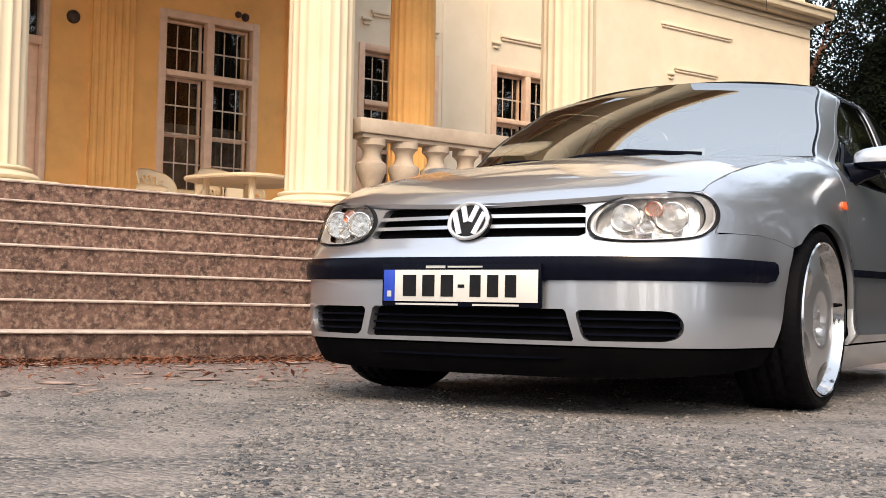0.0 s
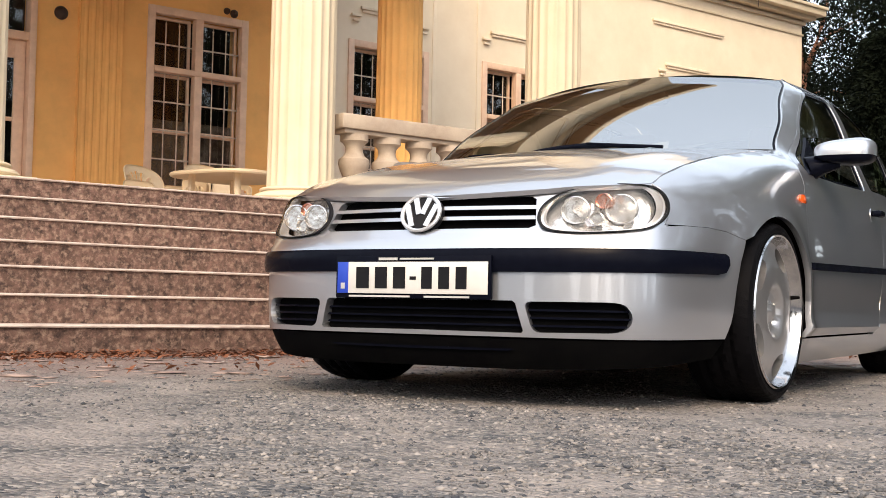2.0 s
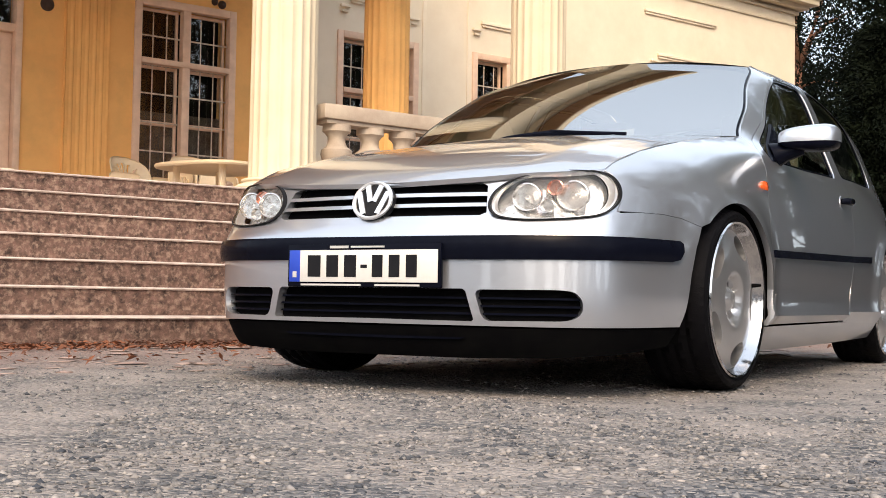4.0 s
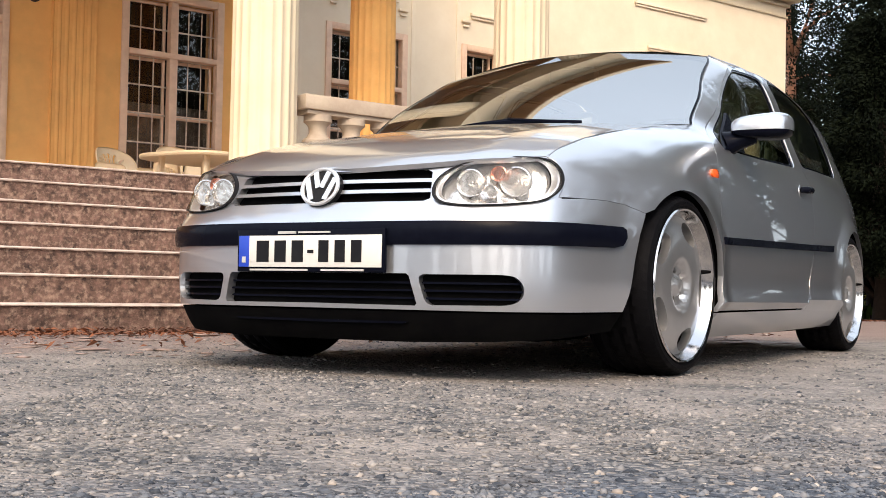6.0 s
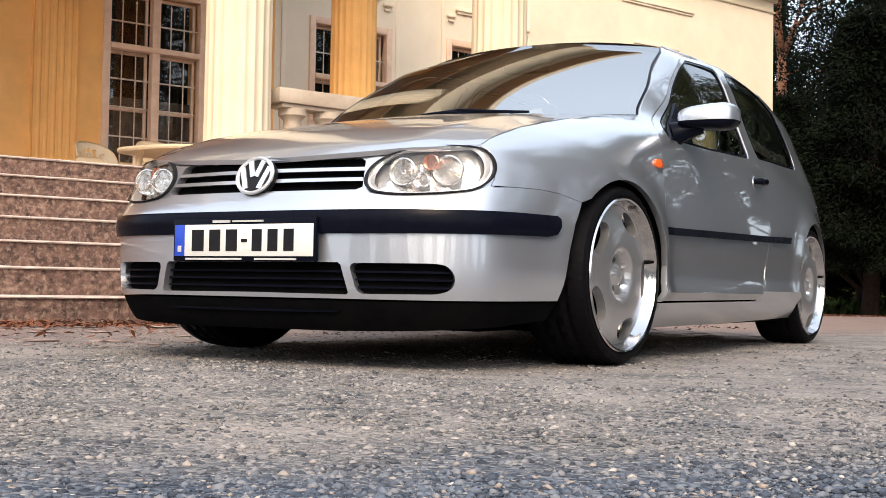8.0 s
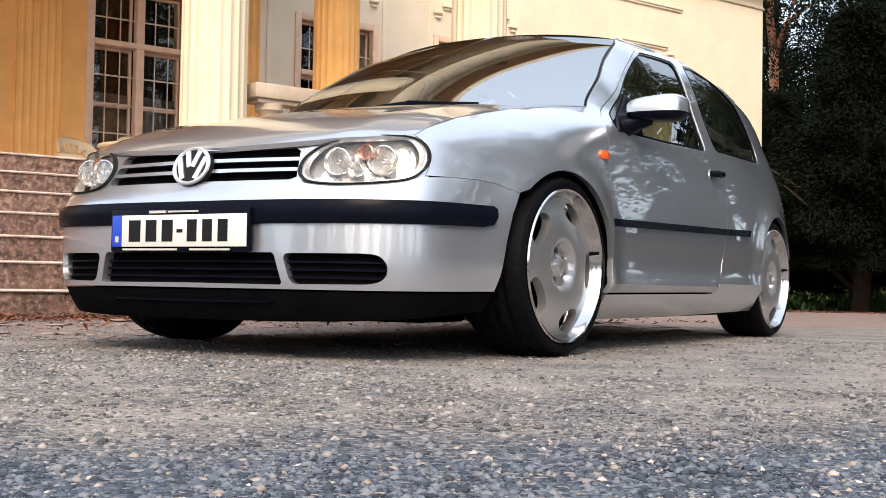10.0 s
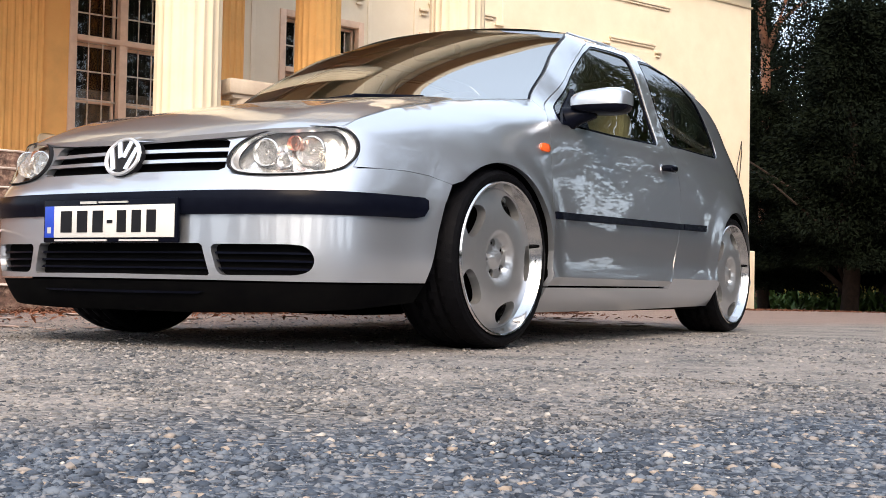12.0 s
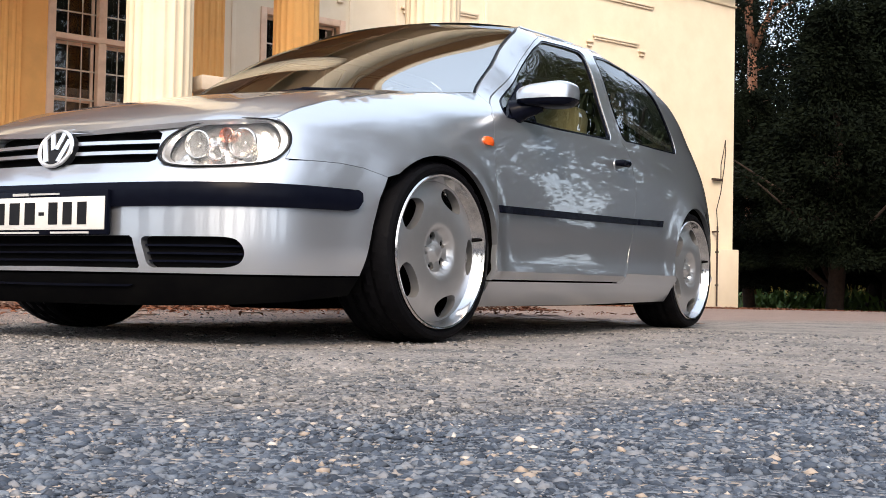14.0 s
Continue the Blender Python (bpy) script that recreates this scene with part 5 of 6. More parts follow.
part("bench_back", placed(bm, pose(0, 2.62, 0.5, -18, 0, 0)), M_SEAT, rear)
bm = bmesh.new()
c, e = 24, 8
ring = [[bm.verts.new(((0.185 + 0.014 * math.cos(2 * math.pi * j / e)) * math.cos(2 * math.pi * i / c), (0.185 + 0.014 * math.cos(2 * math.pi * j / e)) * math.sin(2 * math.pi * i / c), 0.014 * math.sin(2 * math.pi * j / e))) for j in range(e)] for i in range(c)]
for i in range(c):
    for j in range(e):
        bm.faces.new((ring[i][j], ring[(i + 1) % c][j], ring[(i + 1) % c][(j + 1) % e], ring[i][(j + 1) % e]))
box(bm, -0.17, 0.17, -0.03, 0.03, -0.015, 0.015, 0.008)
part("steering_wheel", placed(bm, pose(0.36, 0.92, 0.78, 62, 0, 0) @ SQ), M_DASH, car)
# sunlight visor card and paper seen through the screen
bm = bmesh.new()
box(bm, -0.11, 0.11, -0.03, 0.03, -0.03, 0.03, 0.02)
part("rear_view_mirror", placed(bm, pose(0, 0.98, 1.17)), M_DASH, car)

# a folded white sheet on the dashboard
bm = bmesh.new()
for x0, x1, y0, y1 in ((-0.02, 0.12, 0.0, 0.05), (0.12, 0.24, 0.05, 0.0)):
    q = [(x0, y0, 0.0), (x1, y1, 0.0), (x1, y1 + 0.03, 0.085), (x0 + 0.03, y0 + 0.03, 0.085)]
    f0 = [bm.verts.new(p) for p in q]
    f1 = [bm.verts.new((p[0], p[1] + 0.002, p[2])) for p in q]
    bm.faces.new(f0)
    bm.faces.new(f1[::-1])
    for i in range(4):
        bm.faces.new((f0[i], f1[i], f1[(i + 1) % 4], f0[(i + 1) % 4]))
part("paper_sheet", placed(bm, pose(0, 0.60, 0.845)), M_PLATE, car, "folded white sheet on the dashboard", smooth=False)
# wipers: a blade lying along the foot of the screen, on its arm
for x0, x1, rise in ((-0.24, 0.26, 0.035), (-0.66, -0.40, 0.008)):
    bm = bmesh.new()
    pts = []
    for k in range(9):
        u = 0.5 + (x0 + (x1 - x0) * k / 8) / 1.42
        v = 0.012 + rise * math.sin(math.pi * min(1.0, k / 8 * 1.15)) ** 0.7 * (1 if k else 0)
        pts.append(Vector(ws_fn(u, v)) + Vector((0, -0.003, 0.005)))
    tube(bm, pts, [0.004, 0.006, 0.007, 0.008, 0.011, 0.009, 0.008, 0.006, 0.004], 6)
    wiper = part("wiper", bm, M_TRIM, car, "black wiper")
    bm = bmesh.new()
    mid = pts[4]
    tube(bm, [mid + Vector((0, -0.008, 0.008)), pts[7] + Vector((0.0, -0.012, 0.006)), Vector(ws_fn(0.5 + (x1 + 0.06) / 1.42, 0.0)) + Vector((0, -0.01, 0.008))], [0.004, 0.005, 0.007], 6)
    part("wiper_arm", bm, M_TRIM, wiper)
# aerial base and roof gutters
for flip in (False, True):
    bm = bmesh.new()
    pts = [Vector(body(run_at_y(y), z, 0.002)) for y, z in RAIL]
    tube(bm, pts, 0.006, 6)
    if flip:
        mirror(bm)
    part("roof_trim", bm, M_PAINT, car)


# ---- porch furniture and wall fittings ----
def make_chair(m, label):
    c = thing("garden_chair", m, label, "chair", "porch chairs")
    k = 0.86
    bm = bmesh.new()
    box(bm, -0.23, 0.23, -0.24, 0.22, 0.39 * k, 0.42 * k, 0.012)
    part("seat", bm, M_PLASTIC, c)

    # fan-shaped shell of the back, bent forward at its sides, with flaring slots
    def back_fn(u, v, lift=0.0):
        return (u * (1 + 0.12 * (v - 0.4)), 0.215 + 0.28 * (v - 0.42) - 1.5 * u * u + lift, v * k)

    outline = soft([(-0.235, 0.41), (0.235, 0.41), (0.27, 0.60), (0.255, 0.76), (0.16, 0.855), (0.0, 0.88), (-0.16, 0.855), (-0.255, 0.76), (-0.27, 0.60)], 0.05)
    slots = []
    for i in range(-2, 3):
        top = 0.80 - 0.016 * i * i
        slots.append(soft([(0.036 * i - 0.009, 0.47), (0.036 * i + 0.009, 0.47), (0.058 * i + 0.015, top - 0.04), (0.074 * i + 0.02, top), (0.074 * i - 0.02, top), (0.058 * i - 0.013, top - 0.04)], 0.012))
    part("backrest", patch(outline, fn=back_fn, holes=slots, step=0.04, thick=0.018), M_PLASTIC, c)
    for sx in (-1, 1):
        # arm: a flat flange with an oval opening below it
        def arm_fn(u, v, lift=0.0):
            return (sx * (0.262 + 0.03 * math.sin(3.1 * (u + 0.24))) + lift, u, v * k)

        side = soft([(-0.23, 0.41), (0.15, 0.41), (0.17, 0.66), (0.05, 0.64), (-0.15, 0.62), (-0.25, 0.58)], 0.04)
        gap = soft([(-0.16, 0.45), (0.08, 0.45), (0.09, 0.575), (-0.16, 0.56)], 0.05)
        part("armrest", patch(side, fn=arm_fn, holes=[gap], step=0.05, thick=0.02), M_PLASTIC, c)
        for sy in (-0.2, 0.2):
            bm = bmesh.new()
            tube(bm, [(sx * 0.21, sy, 0.40 * k), (sx * 0.25, sy * 1.15, 0.0)], [0.03, 0.022], 8)
            part("leg", bm, M_PLASTIC, c)
    return c


make_chair(B @ pose(2.84, 9.7, LAND, 0, 0, 22) @ Matrix.Scale(1.12, 4), "cream moulded plastic garden chair with slotted fan back")
make_chair(B @ pose(3.22, 8.95, LAND, 0, 0, 8) @ Matrix.Scale(1.1, 4), "cream moulded plastic garden chair behind the table")


def make_table():
    t = thing("garden_table", B @ pose(2.96, 8.02, LAND, 0, 0, 20), "rounded square cream plastic garden table on the porch", "table")

    def ring(r, z, bm):
        out = []
        for i in range(56):
            a = 2 * math.pi * i / 56
            q = r / (abs(math.cos(a)) ** 3.4 + abs(math.sin(a)) ** 3.4) ** (1 / 3.4)
            out.append(bm.verts.new((q * math.cos(a), q * math.sin(a), z)))
        return out

    bm = bmesh.new()
    rings = [ring(r, z, bm) for r, z in ((0.44, 0.575), (0.55, 0.545), (0.575, 0.548), (0.585, 0.565), (0.58, 0.585), (0.565, 0.592), (0.2, 0.594))]
    for p, q in zip(rings, rings[1:]):
        for i in range(56):
            bm.faces.new((p[i], p[(i + 1) % 56], q[(i + 1) % 56], q[i]))
    bm.faces.new(rings[0][::-1])
    bm.faces.new(rings[-1])
    part("tabletop", bm, M_PLASTIC, t)
    for a in (45, 135, 225, 315):
        bm = bmesh.new()
        x, y = math.cos(radians(a)), math.sin(radians(a))
        tube(bm, [(0.44 * x, 0.44 * y, 0.576), (0.46 * x, 0.46 * y, 0.3), (0.49 * x, 0.49 * y, 0.0)], [0.04, 0.035, 0.03], 10)
        part("leg", bm, M_PLASTIC, t)


make_table()

for x, z, r in ((2.28, 3.82, 0.075), (4.66, 4.20, 0.05), (4.55, 4.22, 0.04)):
    f = thing("wall_lamp", B @ pose(x, FRONT - 0.002, z, 90, 0, 0), "small round dark fitting on the porch wall", "wall lamp", "porch wall fittings")
    bm = bmesh.new()
    lathe(bm, [(r, 0.0), (r, 0.02), (r * 0.8, 0.05), (r * 0.4, 0.07)], 20)
    part("bowl", bm, M_BROWN, f)
    bm = bmesh.new()
    lathe(bm, [(r * 1.15, 0.0), (r * 1.15, 0.012)], 20)
    part("backplate", bm, M_BROWN, f)

# cable and down-conductor on the wing's corner
f = thing("wall_cable", B @ pose(0, FRONT, 0), "dark cable with iron bracket and conduit on the wing's corner", "cable")
bm = bmesh.new()
tube(bm, [(16.72, -0.12, -0.15), (16.72, -0.12, 0.6), (16.72, -0.12, 1.42)], 0.018, 8)
part("conduit", bm, M_BROWN, f)
for z in (0.25, 0.9, 1.3):
    bm = bmesh.new()
    box(bm, 16.695, 16.745, -0.14, -0.002, z, z + 0.03)
    part("clip", bm, M_BROWN, f)
bm = bmesh.new()
tube(bm, [(16.72, -0.12, 1.42), (16.76, -0.06, 1.75), (16.92, -0.03, 2.1), (17.03, -0.02, 2.6), (17.07, -0.02, 2.95), (17.06, -0.02, 3.15), (17.0, -0.02, 2.9), (16.93, -0.02, 2.65), (16.92, -0.03, 2.36)], 0.010, 6)
part("cable", bm, M_BROWN, f)
bm = bmesh.new()
box(bm, 16.66, 16.92, -0.07, -0.002, 2.325, 2.37, 0.006)
part("bracket", bm, M_BROWN, f)
bm = bmesh.new()
tube(bm, [(15.4, -0.40, 6.44), (15.42, -0.42, 6.05)], 0.008, 5)
part("drop_wire", bm, M_BROWN, f)


# ---- trees and undergrowth ----
def make_tree(height, radius, low, clumps, seed, limbs=10, fork=False, bark=None, spread=1.25, size=1.0):
    """Meshes of a ragged dark conifer: trunk, limbs and crown."""
    rng = random.Random(seed)
    meshes = []

    def keep(name, bm, mat):
        me = bpy.data.meshes.new(name)
        bm.to_mesh(me)
        bm.free()
        me.materials.append(mat)
        me.shade_smooth()
        meshes.append((name, me))

    bm = bmesh.new()
    n = 9
    spine = [(0.12 * math.sin(k * 1.3 + seed), 0.10 * math.cos(k * 1.7 + seed), height * 0.96 * k / (n - 1)) for k in range(n)]
    spine[0] = (0, 0, -0.4)
    base = 0.018 * height + 0.10
    tube(bm, spine, [base * (1 - 0.93 * k / (n - 1)) for k in range(n)], 12)
    keep("trunk", bm, bark or M_BARK)
    for k in range(limbs):
        h = low + (height - low) * (k / limbs) ** 1.1 if not fork else 0.5 + 1.8 * k / limbs
        a = rng.uniform(0, 6.283)
        reach = radius * (1 - 0.75 * (h / height)) * rng.uniform(0.7, 1.1)
        x, y = math.cos(a), math.sin(a)
        i = min(n - 1, int(h / (height * 0.96) * (n - 1)))
        cx, cy = spine[i][0], spine[i][1]
        up = 0.9 if fork or bark else 0.15
        pts = [(cx, cy, h), (cx + x * reach * 0.4, cy + y * reach * 0.4, h + up * reach * 0.35), (cx + x * reach, cy + y * reach, h + up * reach * 0.7)]
        r0 = base * (0.5 if bark else 0.34) * (1 - 0.6 * h / height)
        bm = bmesh.new()
        tube(bm, pts, [r0, r0 * 0.65, r0 * 0.2], 6)
        keep("limb", bm, bark or M_BARK)
    g = np.random.RandomState(seed)
    h = low + (height - low) * g.rand(clumps) ** spread
    k = (h - low) / (height - low)
    # boughs stand in ragged layers
    layer = 0.75 + 0.25 * np.sin(h * 3.1 + seed) * np.cos(h * 1.7)
    a = g.rand(clumps) * 6.283
    lobe = 0.8 + 0.2 * np.sin(3 * a + h * 1.9) + 0.12 * np.sin(7 * a + h * 4)
    r = radius * (1 - 0.82 * k ** 1.3) * layer * lobe * (0.35 + 0.65 * g.rand(clumps) ** 0.45)
    centres = np.stack([r * np.cos(a), r * np.sin(a), h - 0.18 * r], 1)
    heading = np.stack([np.cos(a), np.sin(a), np.full(clumps, -0.35)], 1)
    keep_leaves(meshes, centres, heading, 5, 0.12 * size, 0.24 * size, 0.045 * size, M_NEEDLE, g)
    return meshes


def keep_leaves(meshes, centres, heading, per, spread, long, wide, mat, g):
    """Sprays of narrow leaves round many centres, as one crown mesh."""
    n = len(centres) * per
    o = np.repeat(centres, per, 0) + g.normal(0, spread, (n, 3))
    d = np.repeat(heading, per, 0) + g.normal(0, 0.55, (n, 3))
    d /= np.linalg.norm(d, axis=1)[:, None]
    e = np.cross(d, g.normal(0, 1, (n, 3)))
    e /= np.linalg.norm(e, axis=1)[:, None] + 1e-6
    ln = long * g.uniform(0.6, 1.4, (n, 1))
    w = wide * g.uniform(0.7, 1.3, (n, 1))
    v = np.stack([o - e * w * 0.4, o + d * ln * 0.5 - e * w, o + d * ln, o + d * ln * 0.5 + e * w], 1).reshape(-1, 3)
    f = np.arange(4 * n).reshape(-1, 4)
    crown = bpy.data.meshes.new("crown")
    crown.from_pydata(v.tolist(), [], f.tolist())
    crown.materials.append(mat)
    meshes.append(("crown", crown))


def make_broadleaf(height, low, radius, seed, bunches=160, per=70, leaf=0.20, mat=None, bunch=0.42):
    """Meshes of a tall spreading tree whose leaves hang in bunches with sky between them."""
    rng = random.Random(seed)
    g = np.random.RandomState(seed)
    meshes = []

    def keep(name, bm):
        me = bpy.data.meshes.new(name)
        bm.to_mesh(me)
        bm.free()
        me.materials.append(M_BARK)
        me.shade_smooth()
        meshes.append((name, me))

    bm = bmesh.new()
    tube(bm, [(0, 0, -0.4), (0.1, 0.05, low), (-0.1, 0.15, height * 0.55), (0.1, 0.0, height * 0.9)], [0.36, 0.27, 0.18, 0.04], 10)
    keep("trunk", bm)
    tips = []
    for k in range(16):
        a, h = 2.4 * k + rng.uniform(-0.4, 0.4), low + (height * 0.75 - low) * k / 15
        reach = radius * rng.uniform(0.65, 1.0) * (1 - 0.35 * k / 15)
        x, y = math.cos(a), math.sin(a)
        pts = [(0, 0, h), (x * reach * 0.45, y * reach * 0.45, h + 0.30 * reach), (x * reach * 0.8, y * reach * 0.8, h + 0.42 * reach), (x * reach, y * reach, h + 0.40 * reach)]
        bm = bmesh.new()
        tube(bm, pts, [0.12, 0.075, 0.04, 0.012], 6)
        keep("limb", bm)
        tips += pts[1:]
    tips = np.array(tips)
    hubs = tips[g.randint(0, len(tips), bunches)] + g.normal(0, 1, (bunches, 3)) * np.array((1.1, 1.1, 0.8))
    hubs[:, 2] = np.maximum(hubs[:, 2], low - 0.5)
    spots = np.repeat(hubs, per // 5, 0)
    spots = spots + g.normal(0, 1, spots.shape) * np.array((bunch, bunch, bunch * 0.62))
    keep_leaves(meshes, spots, g.normal(0, 0.6, spots.shape) + np.array((0, 0, -0.3)), 5, 0.10, leaf, leaf * 0.27, mat or M_BROADLEAF, g)
    return meshes


def make_forked_pine():
    """Meshes of a bare reddish pine trunk that forks high up, with thin tufts."""
    meshes = []
    tufts = []
    for name, pts, radii in (
        ("trunk", [(0, 0, -0.4), (0.05, 0, 4.0), (0, 0, 7.9)], [0.24, 0.18, 0.14]),
        ("limb", [(0, 0, 7.8), (-0.12, 0.0, 8.8), (-0.08, 0.1, 10.6), (-0.3, 0.2, 13.0)], [0.13, 0.12, 0.10, 0.04]),
        ("limb", [(0, 0, 7.7), (0.36, 0.0, 8.6), (0.62, 0.0, 9.5), (1.1, 0.2, 11.5)], [0.12, 0.10, 0.08, 0.03]),
        ("limb", [(0.4, 0, 8.7), (0.9, -0.1, 9.2), (1.7, -0.2, 9.6)], [0.07, 0.05, 0.02]),
        ("limb", [(-0.1, 0, 8.9), (-0.5, 0.1, 9.3), (-0.9, 0.0, 9.9)], [0.05, 0.03, 0.012]),
        ("limb", [(0.0, 0, 7.2), (0.8, 0.2, 7.5), (1.5, 0.3, 7.4)], [0.04, 0.03, 0.012]),
    ):
        bm = bmesh.new()
        tube(bm, pts, radii, 10)
        me = bpy.data.meshes.new(name)
        bm.to_mesh(me)
        bm.free()
        me.materials.append(M_PINE)
        me.shade_smooth()
        meshes.append((name, me))
        if name == "limb":
            tufts += pts[1:]
    g = np.random.RandomState(21)
    hubs = np.repeat(np.array(tufts), 60, 0) + g.normal(0, 0.5, (60 * len(tufts), 3))
    keep_leaves(meshes, hubs, g.normal(0, 0.5, hubs.shape), 5, 0.08, 0.14, 0.02, M_NEEDLE, g)
    return meshes


def plant(meshes, x, y, turn, scale, label):
    t = thing("conifer", pose(x, y, ground_height(x, y), 0, 0, turn) @ Matrix.Scale(scale, 4), label, "tree", "park conifers")
    for nm, me in meshes:
        ob = new(nm, me)
        ob.parent = t
    return t


EDGE = make_tree(8.8, 3.6, 1.2, 15000, 3, 14, spread=1.5, size=0.62)
LOWBOUGH = make_tree(8.2, 3.9, 1.6, 15000, 8, 12, fork=True, spread=1.8, size=0.62)
AIRY = make_tree(12.0, 3.4, 0.5, 5200, 14, 9, spread=0.9, size=0.8)
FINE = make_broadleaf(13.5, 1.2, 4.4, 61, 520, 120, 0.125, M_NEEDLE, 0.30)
SHRUB = make_tree(3.4, 2.6, 0.0, 6000, 77, 6, fork=True, spread=1.3, size=0.8)
plant(EDGE, -5.7, 27.5, 20, 0.64, "tall dark conifer beside the mansion")
plant(LOWBOUGH, -3.4, 26.4, 80, 0.9, "dark conifer with low forking limbs")
plant(make_forked_pine(), -7.25, 33.05, 30, 1.0, "tall pine with a reddish bare forked trunk")
plant(AIRY, -8.9, 38.0, 40, 0.9, "airy dark tree behind the pine")
for k, (x, y, s) in enumerate(((-0.6, 27.5, 0.95), (-4.4, 31.0, 0.95), (-2.6, 29.6, 1.0), (-8.5, 38.0, 0.6), (-2.2, 34.5, 0.8), (1.8, 31.0, 0.9), (-5.0, 40.0, 0.6), (2.5, 25.0, 0.9), (5.5, 28.0, 1.0))):
    plant(EDGE if k % 2 else LOWBOUGH, x, y, 50 + 67 * k, s, "dense dark conifer at the edge of the park")
for x, y, turn, s in ((-3.4, 32.0, 10, 0.95), (-0.6, 31.5, 140, 1.0), (2.6, 30.5, 250, 1.0), (0.2, 38.0, 300, 1.1), (-6.2, 40.0, 75, 0.9)):
    plant(FINE, x, y, turn, s, "tall dark tree with small gaps in its crown")
# the tall trees along the drive, beyond the open side of the car and behind the forecourt; they show in paint and glass
BROAD = [make_broadleaf(16.0, 2.6, 5.0, 31), make_broadleaf(14.5, 2.0, 4.6, 47)]
for k, (x, y, s) in enumerate(((9.5, 5.5, 1.0), (7.6, 12.5, 1.05), (13.5, 10.5, 1.1), (6.4, 20.0, 1.1), (11.5, 18.0, 1.15), (14.5, 2.0, 0.9), (9.0, 27.0, 1.15), (6.6, 25.5, 1.3), (11.0, -32.0, 0.85), (2.5, -36.0, 0.85), (-6.5, -35.0, 0.8), (-15.0, -31.0, 0.85), (-26.0, -22.0, 0.85))):
    t = plant(BROAD[k % 2], x, y, 73 * k, s, "tall spreading dark green tree along the drive")
    t.name = "broadleaf_tree"
# younger conifers and shrubs, added out of view below them to darken low reflections
for k in range(6):
    a = radians(8 + 8.5 * k)
    d = 16.5 + 1.6 * math.sin(k * 2.3)
    plant(EDGE if k % 2 else LOWBOUGH, 1.5 + d * math.cos(a), -1.0 + d * math.sin(a), 47 * k, 0.72 + 0.1 * math.sin(k * 1.9), "unseen young dense conifer under the tall trees, added to darken reflections")
for k in range(13):
    a = radians(2 + 6.6 * k)
    d = 13.0 + 0.8 * math.sin(k * 1.7) + (7 if k > 10 else 0)
    t = plant(SHRUB, 1.5 + d * math.cos(a), -1.0 + d * math.sin(a), 61 * k, 0.8 + 0.15 * math.sin(k * 2.9), "unseen dark evergreen shrub, added to block low light")
    t.name = "shrub"
# added shrub ring behind the camera; holds low sky light from under the car
for k in range(15):
    a = radians(-165 + 11.5 * k)
    d = 21.0 + 1.5 * math.sin(k * 2.1)
    t = plant(SHRUB, 1.5 + d * math.cos(a), -1.0 + d * math.sin(a), 83 * k, 0.85 + 0.15 * math.sin(k * 1.3), "unseen dark evergreen shrub, added to block low light")
    t.name = "shrub"


def scatter(name, count, where, size, mat, seed, label, category, flat=0.3, lift=0.0):
    """Many small leaves in one mesh."""
    g = np.random.RandomState(seed)
    verts, faces = [], []
    for _ in range(count):
        x, y, z = where(g)
        a = g.rand() * 6.283
        s = size * (0.6 + 0.8 * g.rand())
        d = np.array((math.cos(a), math.sin(a), g.normal(0, flat)))
        e = np.array((-math.sin(a), math.cos(a), g.normal(0, flat))) * 0.45
        o = np.array((x, y, z + lift))
        b = len(verts)
        verts += [o - d * s * 0.5, o - e * s * 0.5 + (0, 0, 0.1 * s), o + d * s * 0.5, o + e * s * 0.5 + (0, 0, 0.1 * s)]
        faces.append((b, b + 1, b + 2, b + 3))
    me = bpy.data.meshes.new(name)
    me.from_pydata([tuple(v) for v in verts], [], faces)
    me.materials.append(mat)
    return tagged(new(name, me), label, category, kind="stuff")


def litter_place(g):
    a = -7 + 10.5 * g.rand()
    b = FIRST - 0.005 - 0.30 * g.rand() ** 2.2 - (0.05 if g.rand() < 0.9 else 1.2 * g.rand())
    p = B @ Vector((a, b, 0))
    return p.x, p.y, 0.006 + 0.035 * max(0.0, 1 - (FIRST - b) / 0.14) * g.rand()


scatter("leaf_litter", 6500, litter_place, 0.035, M_LITTER, 4, "red-brown dry leaves along the foot of the stairs", "leaves")


def litter_far(g):
    a, b = 12.5 + 7 * g.rand(), FRONT - 0.15 - 2.0 * g.rand() ** 1.6
    p = B @ Vector((a, b, 0))
    return p.x, p.y, ground_height(p.x, p.y) + 0.01


scatter("leaf_litter", 2500, litter_far, 0.07, M_LITTER, 9, "red-brown dry leaves along the foot of the wing", "leaves")


def grass_place(g):
    x, y = -8 + 14 * g.rand(), 28.5 + 14 * g.rand()
    return x, y, ground_height(x, y) + 0.45 * g.rand() ** 2


scatter("undergrowth", 4200, grass_place, 0.22, M_LEAF, 6, "bright green undergrowth below the trees", "undergrowth", flat=1.2)
# the yellow leaf shapes stand for glimpses of a yellow fence
scatter("blossom", 500, lambda g: (-7 + 9 * g.rand(), 33 + 4 * g.rand(), ground_height(0, 34) + 0.35 + 0.4 * g.rand()), 0.10, M_FENCE_SPECK, 7, "yellow specks among the undergrowth, for glimpses of a fence", "flowers", flat=1.0)
bm = bmesh.new()
for k in range(60):
    x = -40 + 1.4 * k
    box(bm, x, x + 1.45, 46 + 2 * math.sin(k * 1.7), 48 + 2 * math.sin(k * 1.7), -0.5, 3.4 + 0.8 * math.sin(k * 2.3) + 0.5 * math.sin(k * 5.1), 0.3)
# the hedge takes the same near-black, shade included
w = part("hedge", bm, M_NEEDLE)
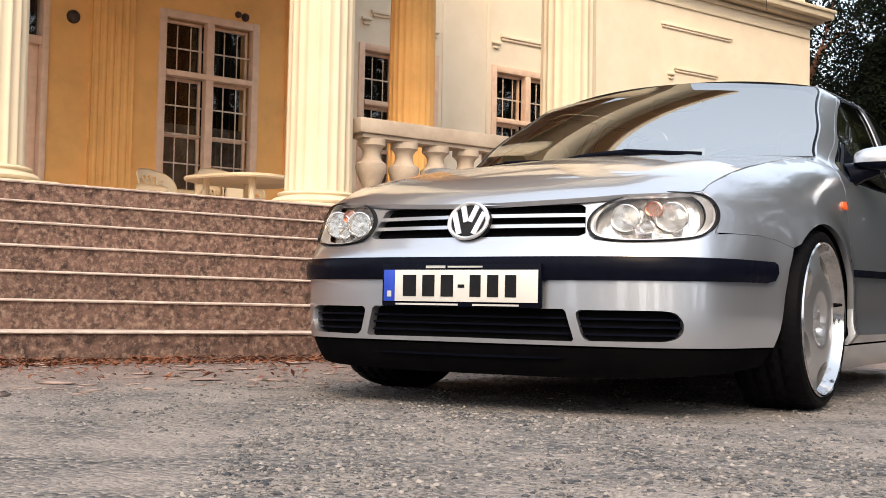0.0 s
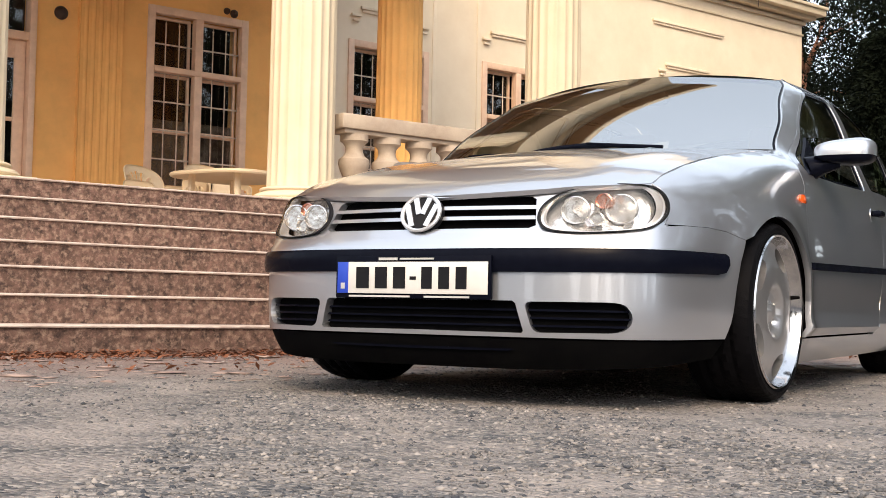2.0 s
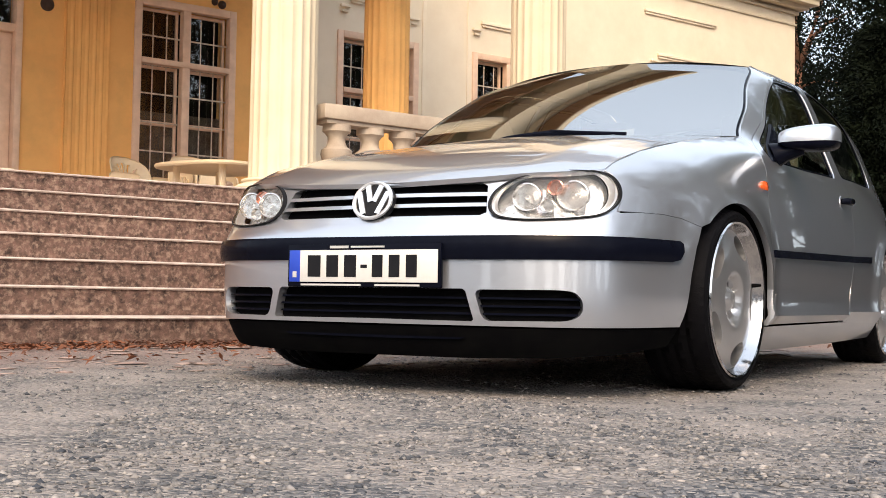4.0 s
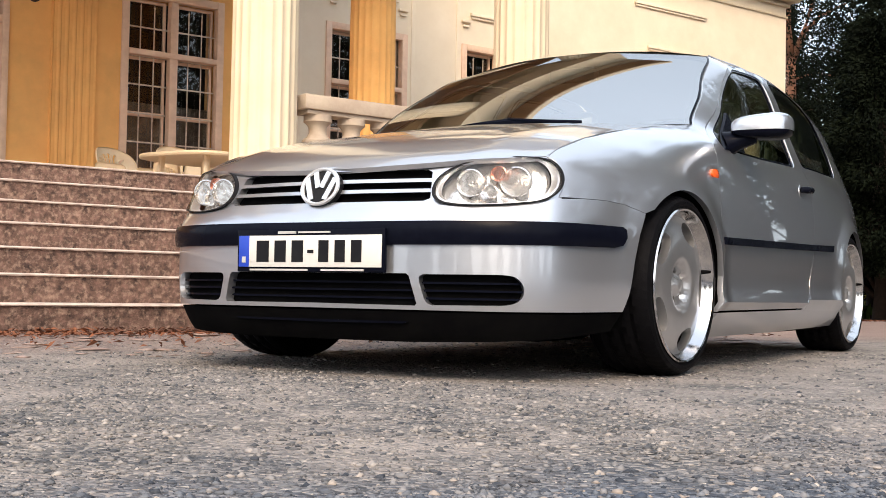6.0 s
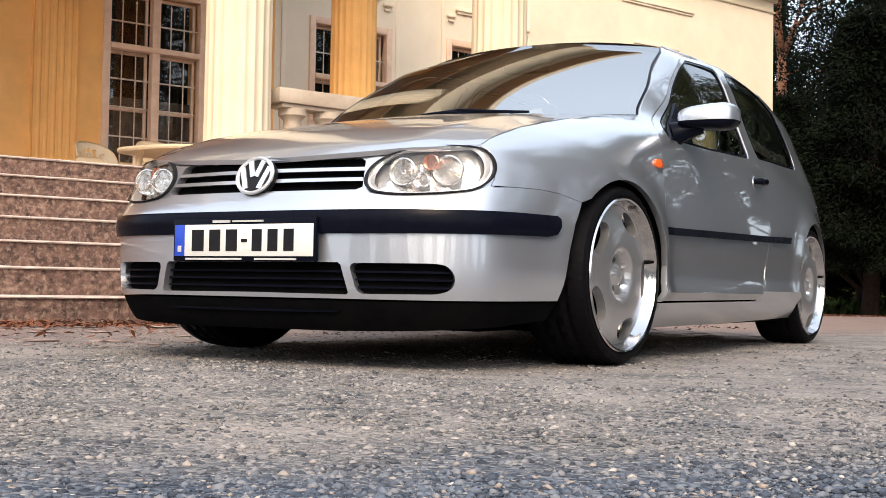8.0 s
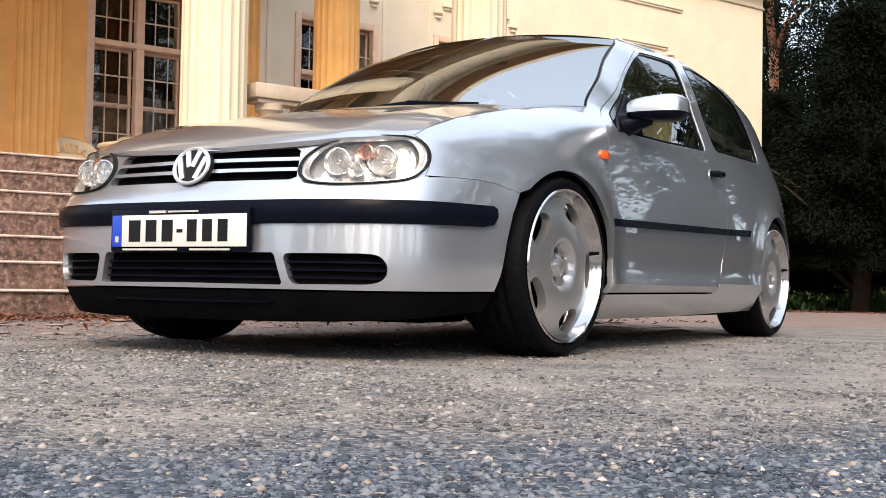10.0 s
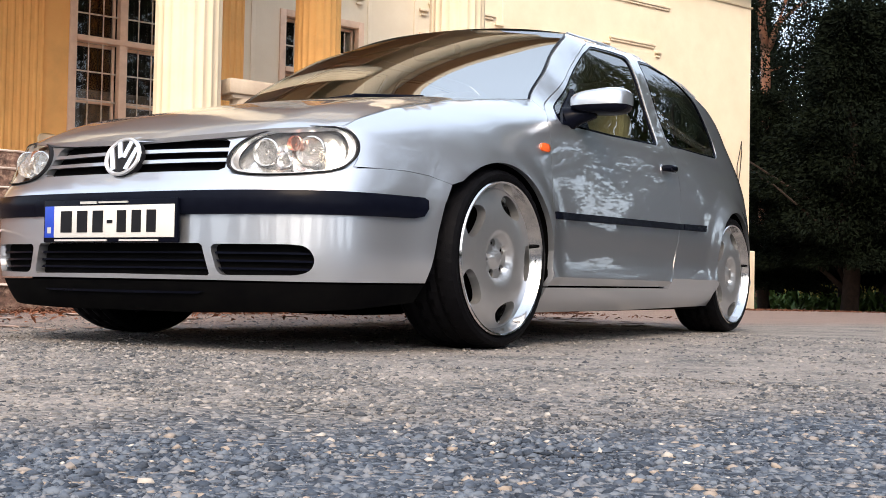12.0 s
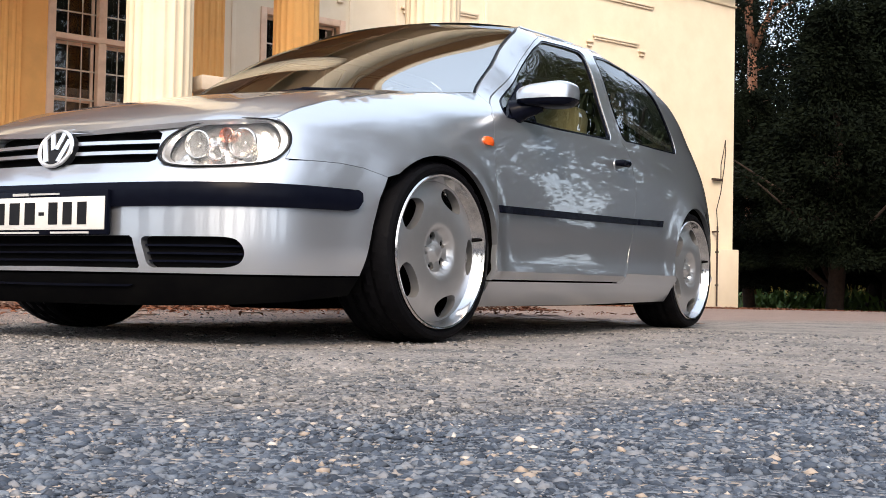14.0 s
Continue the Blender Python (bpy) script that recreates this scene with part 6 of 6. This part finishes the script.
tagged(w, "dark far hedge closing the park", "backdrop", kind="structure")


# ---- loose stone on the forecourt, last ----
def make_chips(name, count, place, lo, hi, seed, label, flat=0.8, mat=None):
    g = np.random.RandomState(seed)
    ico = np.array([(1, 0, 0), (-1, 0, 0), (0, 1, 0), (0, -1, 0), (0, 0, 1), (0.5, 0.5, -0.6), (-0.6, 0.5, -0.5), (0.1, -0.6, -0.6), (0.55, -0.5, 0.55), (-0.6, -0.1, 0.6)], float)
    tri = [(0, 2, 4), (4, 2, 9), (9, 2, 1), (0, 4, 8), (8, 4, 9), (8, 9, 3), (9, 1, 3), (0, 8, 3), (0, 5, 2), (5, 6, 2), (6, 1, 2), (0, 3, 7), (7, 3, 1), (7, 1, 6), (0, 7, 5), (5, 7, 6)]
    xy = np.array([place(g) for _ in range(count)])
    size = lo + (hi - lo) * g.rand(count) ** 4.5
    shape = g.uniform(0.6, 1.25, (count, 10, 1)) * ico[None] * np.stack([g.uniform(0.8, 1.4, count), g.uniform(0.7, 1.1, count), g.uniform(0.45, 0.8, count) * flat], 1)[:, None, :]
    a = g.rand(count) * 6.283
    ca, sa = np.cos(a), np.sin(a)
    x = shape[:, :, 0] * ca[:, None] - shape[:, :, 1] * sa[:, None]
    y = shape[:, :, 0] * sa[:, None] + shape[:, :, 1] * ca[:, None]
    z = shape[:, :, 2]
    h = np.array([ground_height(px, py) for px, py in xy])
    v = np.stack([x * size[:, None] + xy[:, :1], y * size[:, None] + xy[:, 1:], (z + 0.05) * size[:, None] + h[:, None]], 2).reshape(-1, 3)
    f = (np.array(tri)[None] + 10 * np.arange(count)[:, None, None]).reshape(-1, 3)
    me = bpy.data.meshes.new(name)
    me.from_pydata(v.tolist(), [], f.tolist())
    me.materials.append(mat or M_CHIPS)
    me.shade_smooth()
    return tagged(new(name, me), label, "gravel", kind="stuff")


def near_place(g):
    y = -3.3 + 2.5 * g.rand() ** 1.25
    x0 = 0.9 - 0.62 * (y + 3.3)
    x = x0 + (2.2 + 0.55 * (y + 3.3)) * g.rand()
    # the dusty part of the forecourt carries fewer loose stones
    if x - 0.9 * y + 0.9 * noise.noise((x * 2.4, y * 2.4, 5)) < 3.7 and g.rand() > 0.3:
        return near_place(g)
    return x, y


def mid_place(g):
    y = -1.9 + 4.2 * g.rand()
    return -2.2 + 5.0 * g.rand(), y


def paver_place(g):
    p = B @ Vector((-6 + 9.5 * g.rand(), 0.7 + 1.45 * g.rand(), 0))
    return p.x, p.y


make_chips("gravel", 90000, near_place, 0.0020, 0.0105, 11, "loose crushed stone, grey-blue with pale chips")
make_chips("gravel", 22000, mid_place, 0.0022, 0.011, 12, "thin loose gravel round the car")
make_chips("paving_stones", 420, paver_place, 0.03, 0.095, 13, "worn brown paving stones sunk before the stairs", 0.13, M_PAVER)
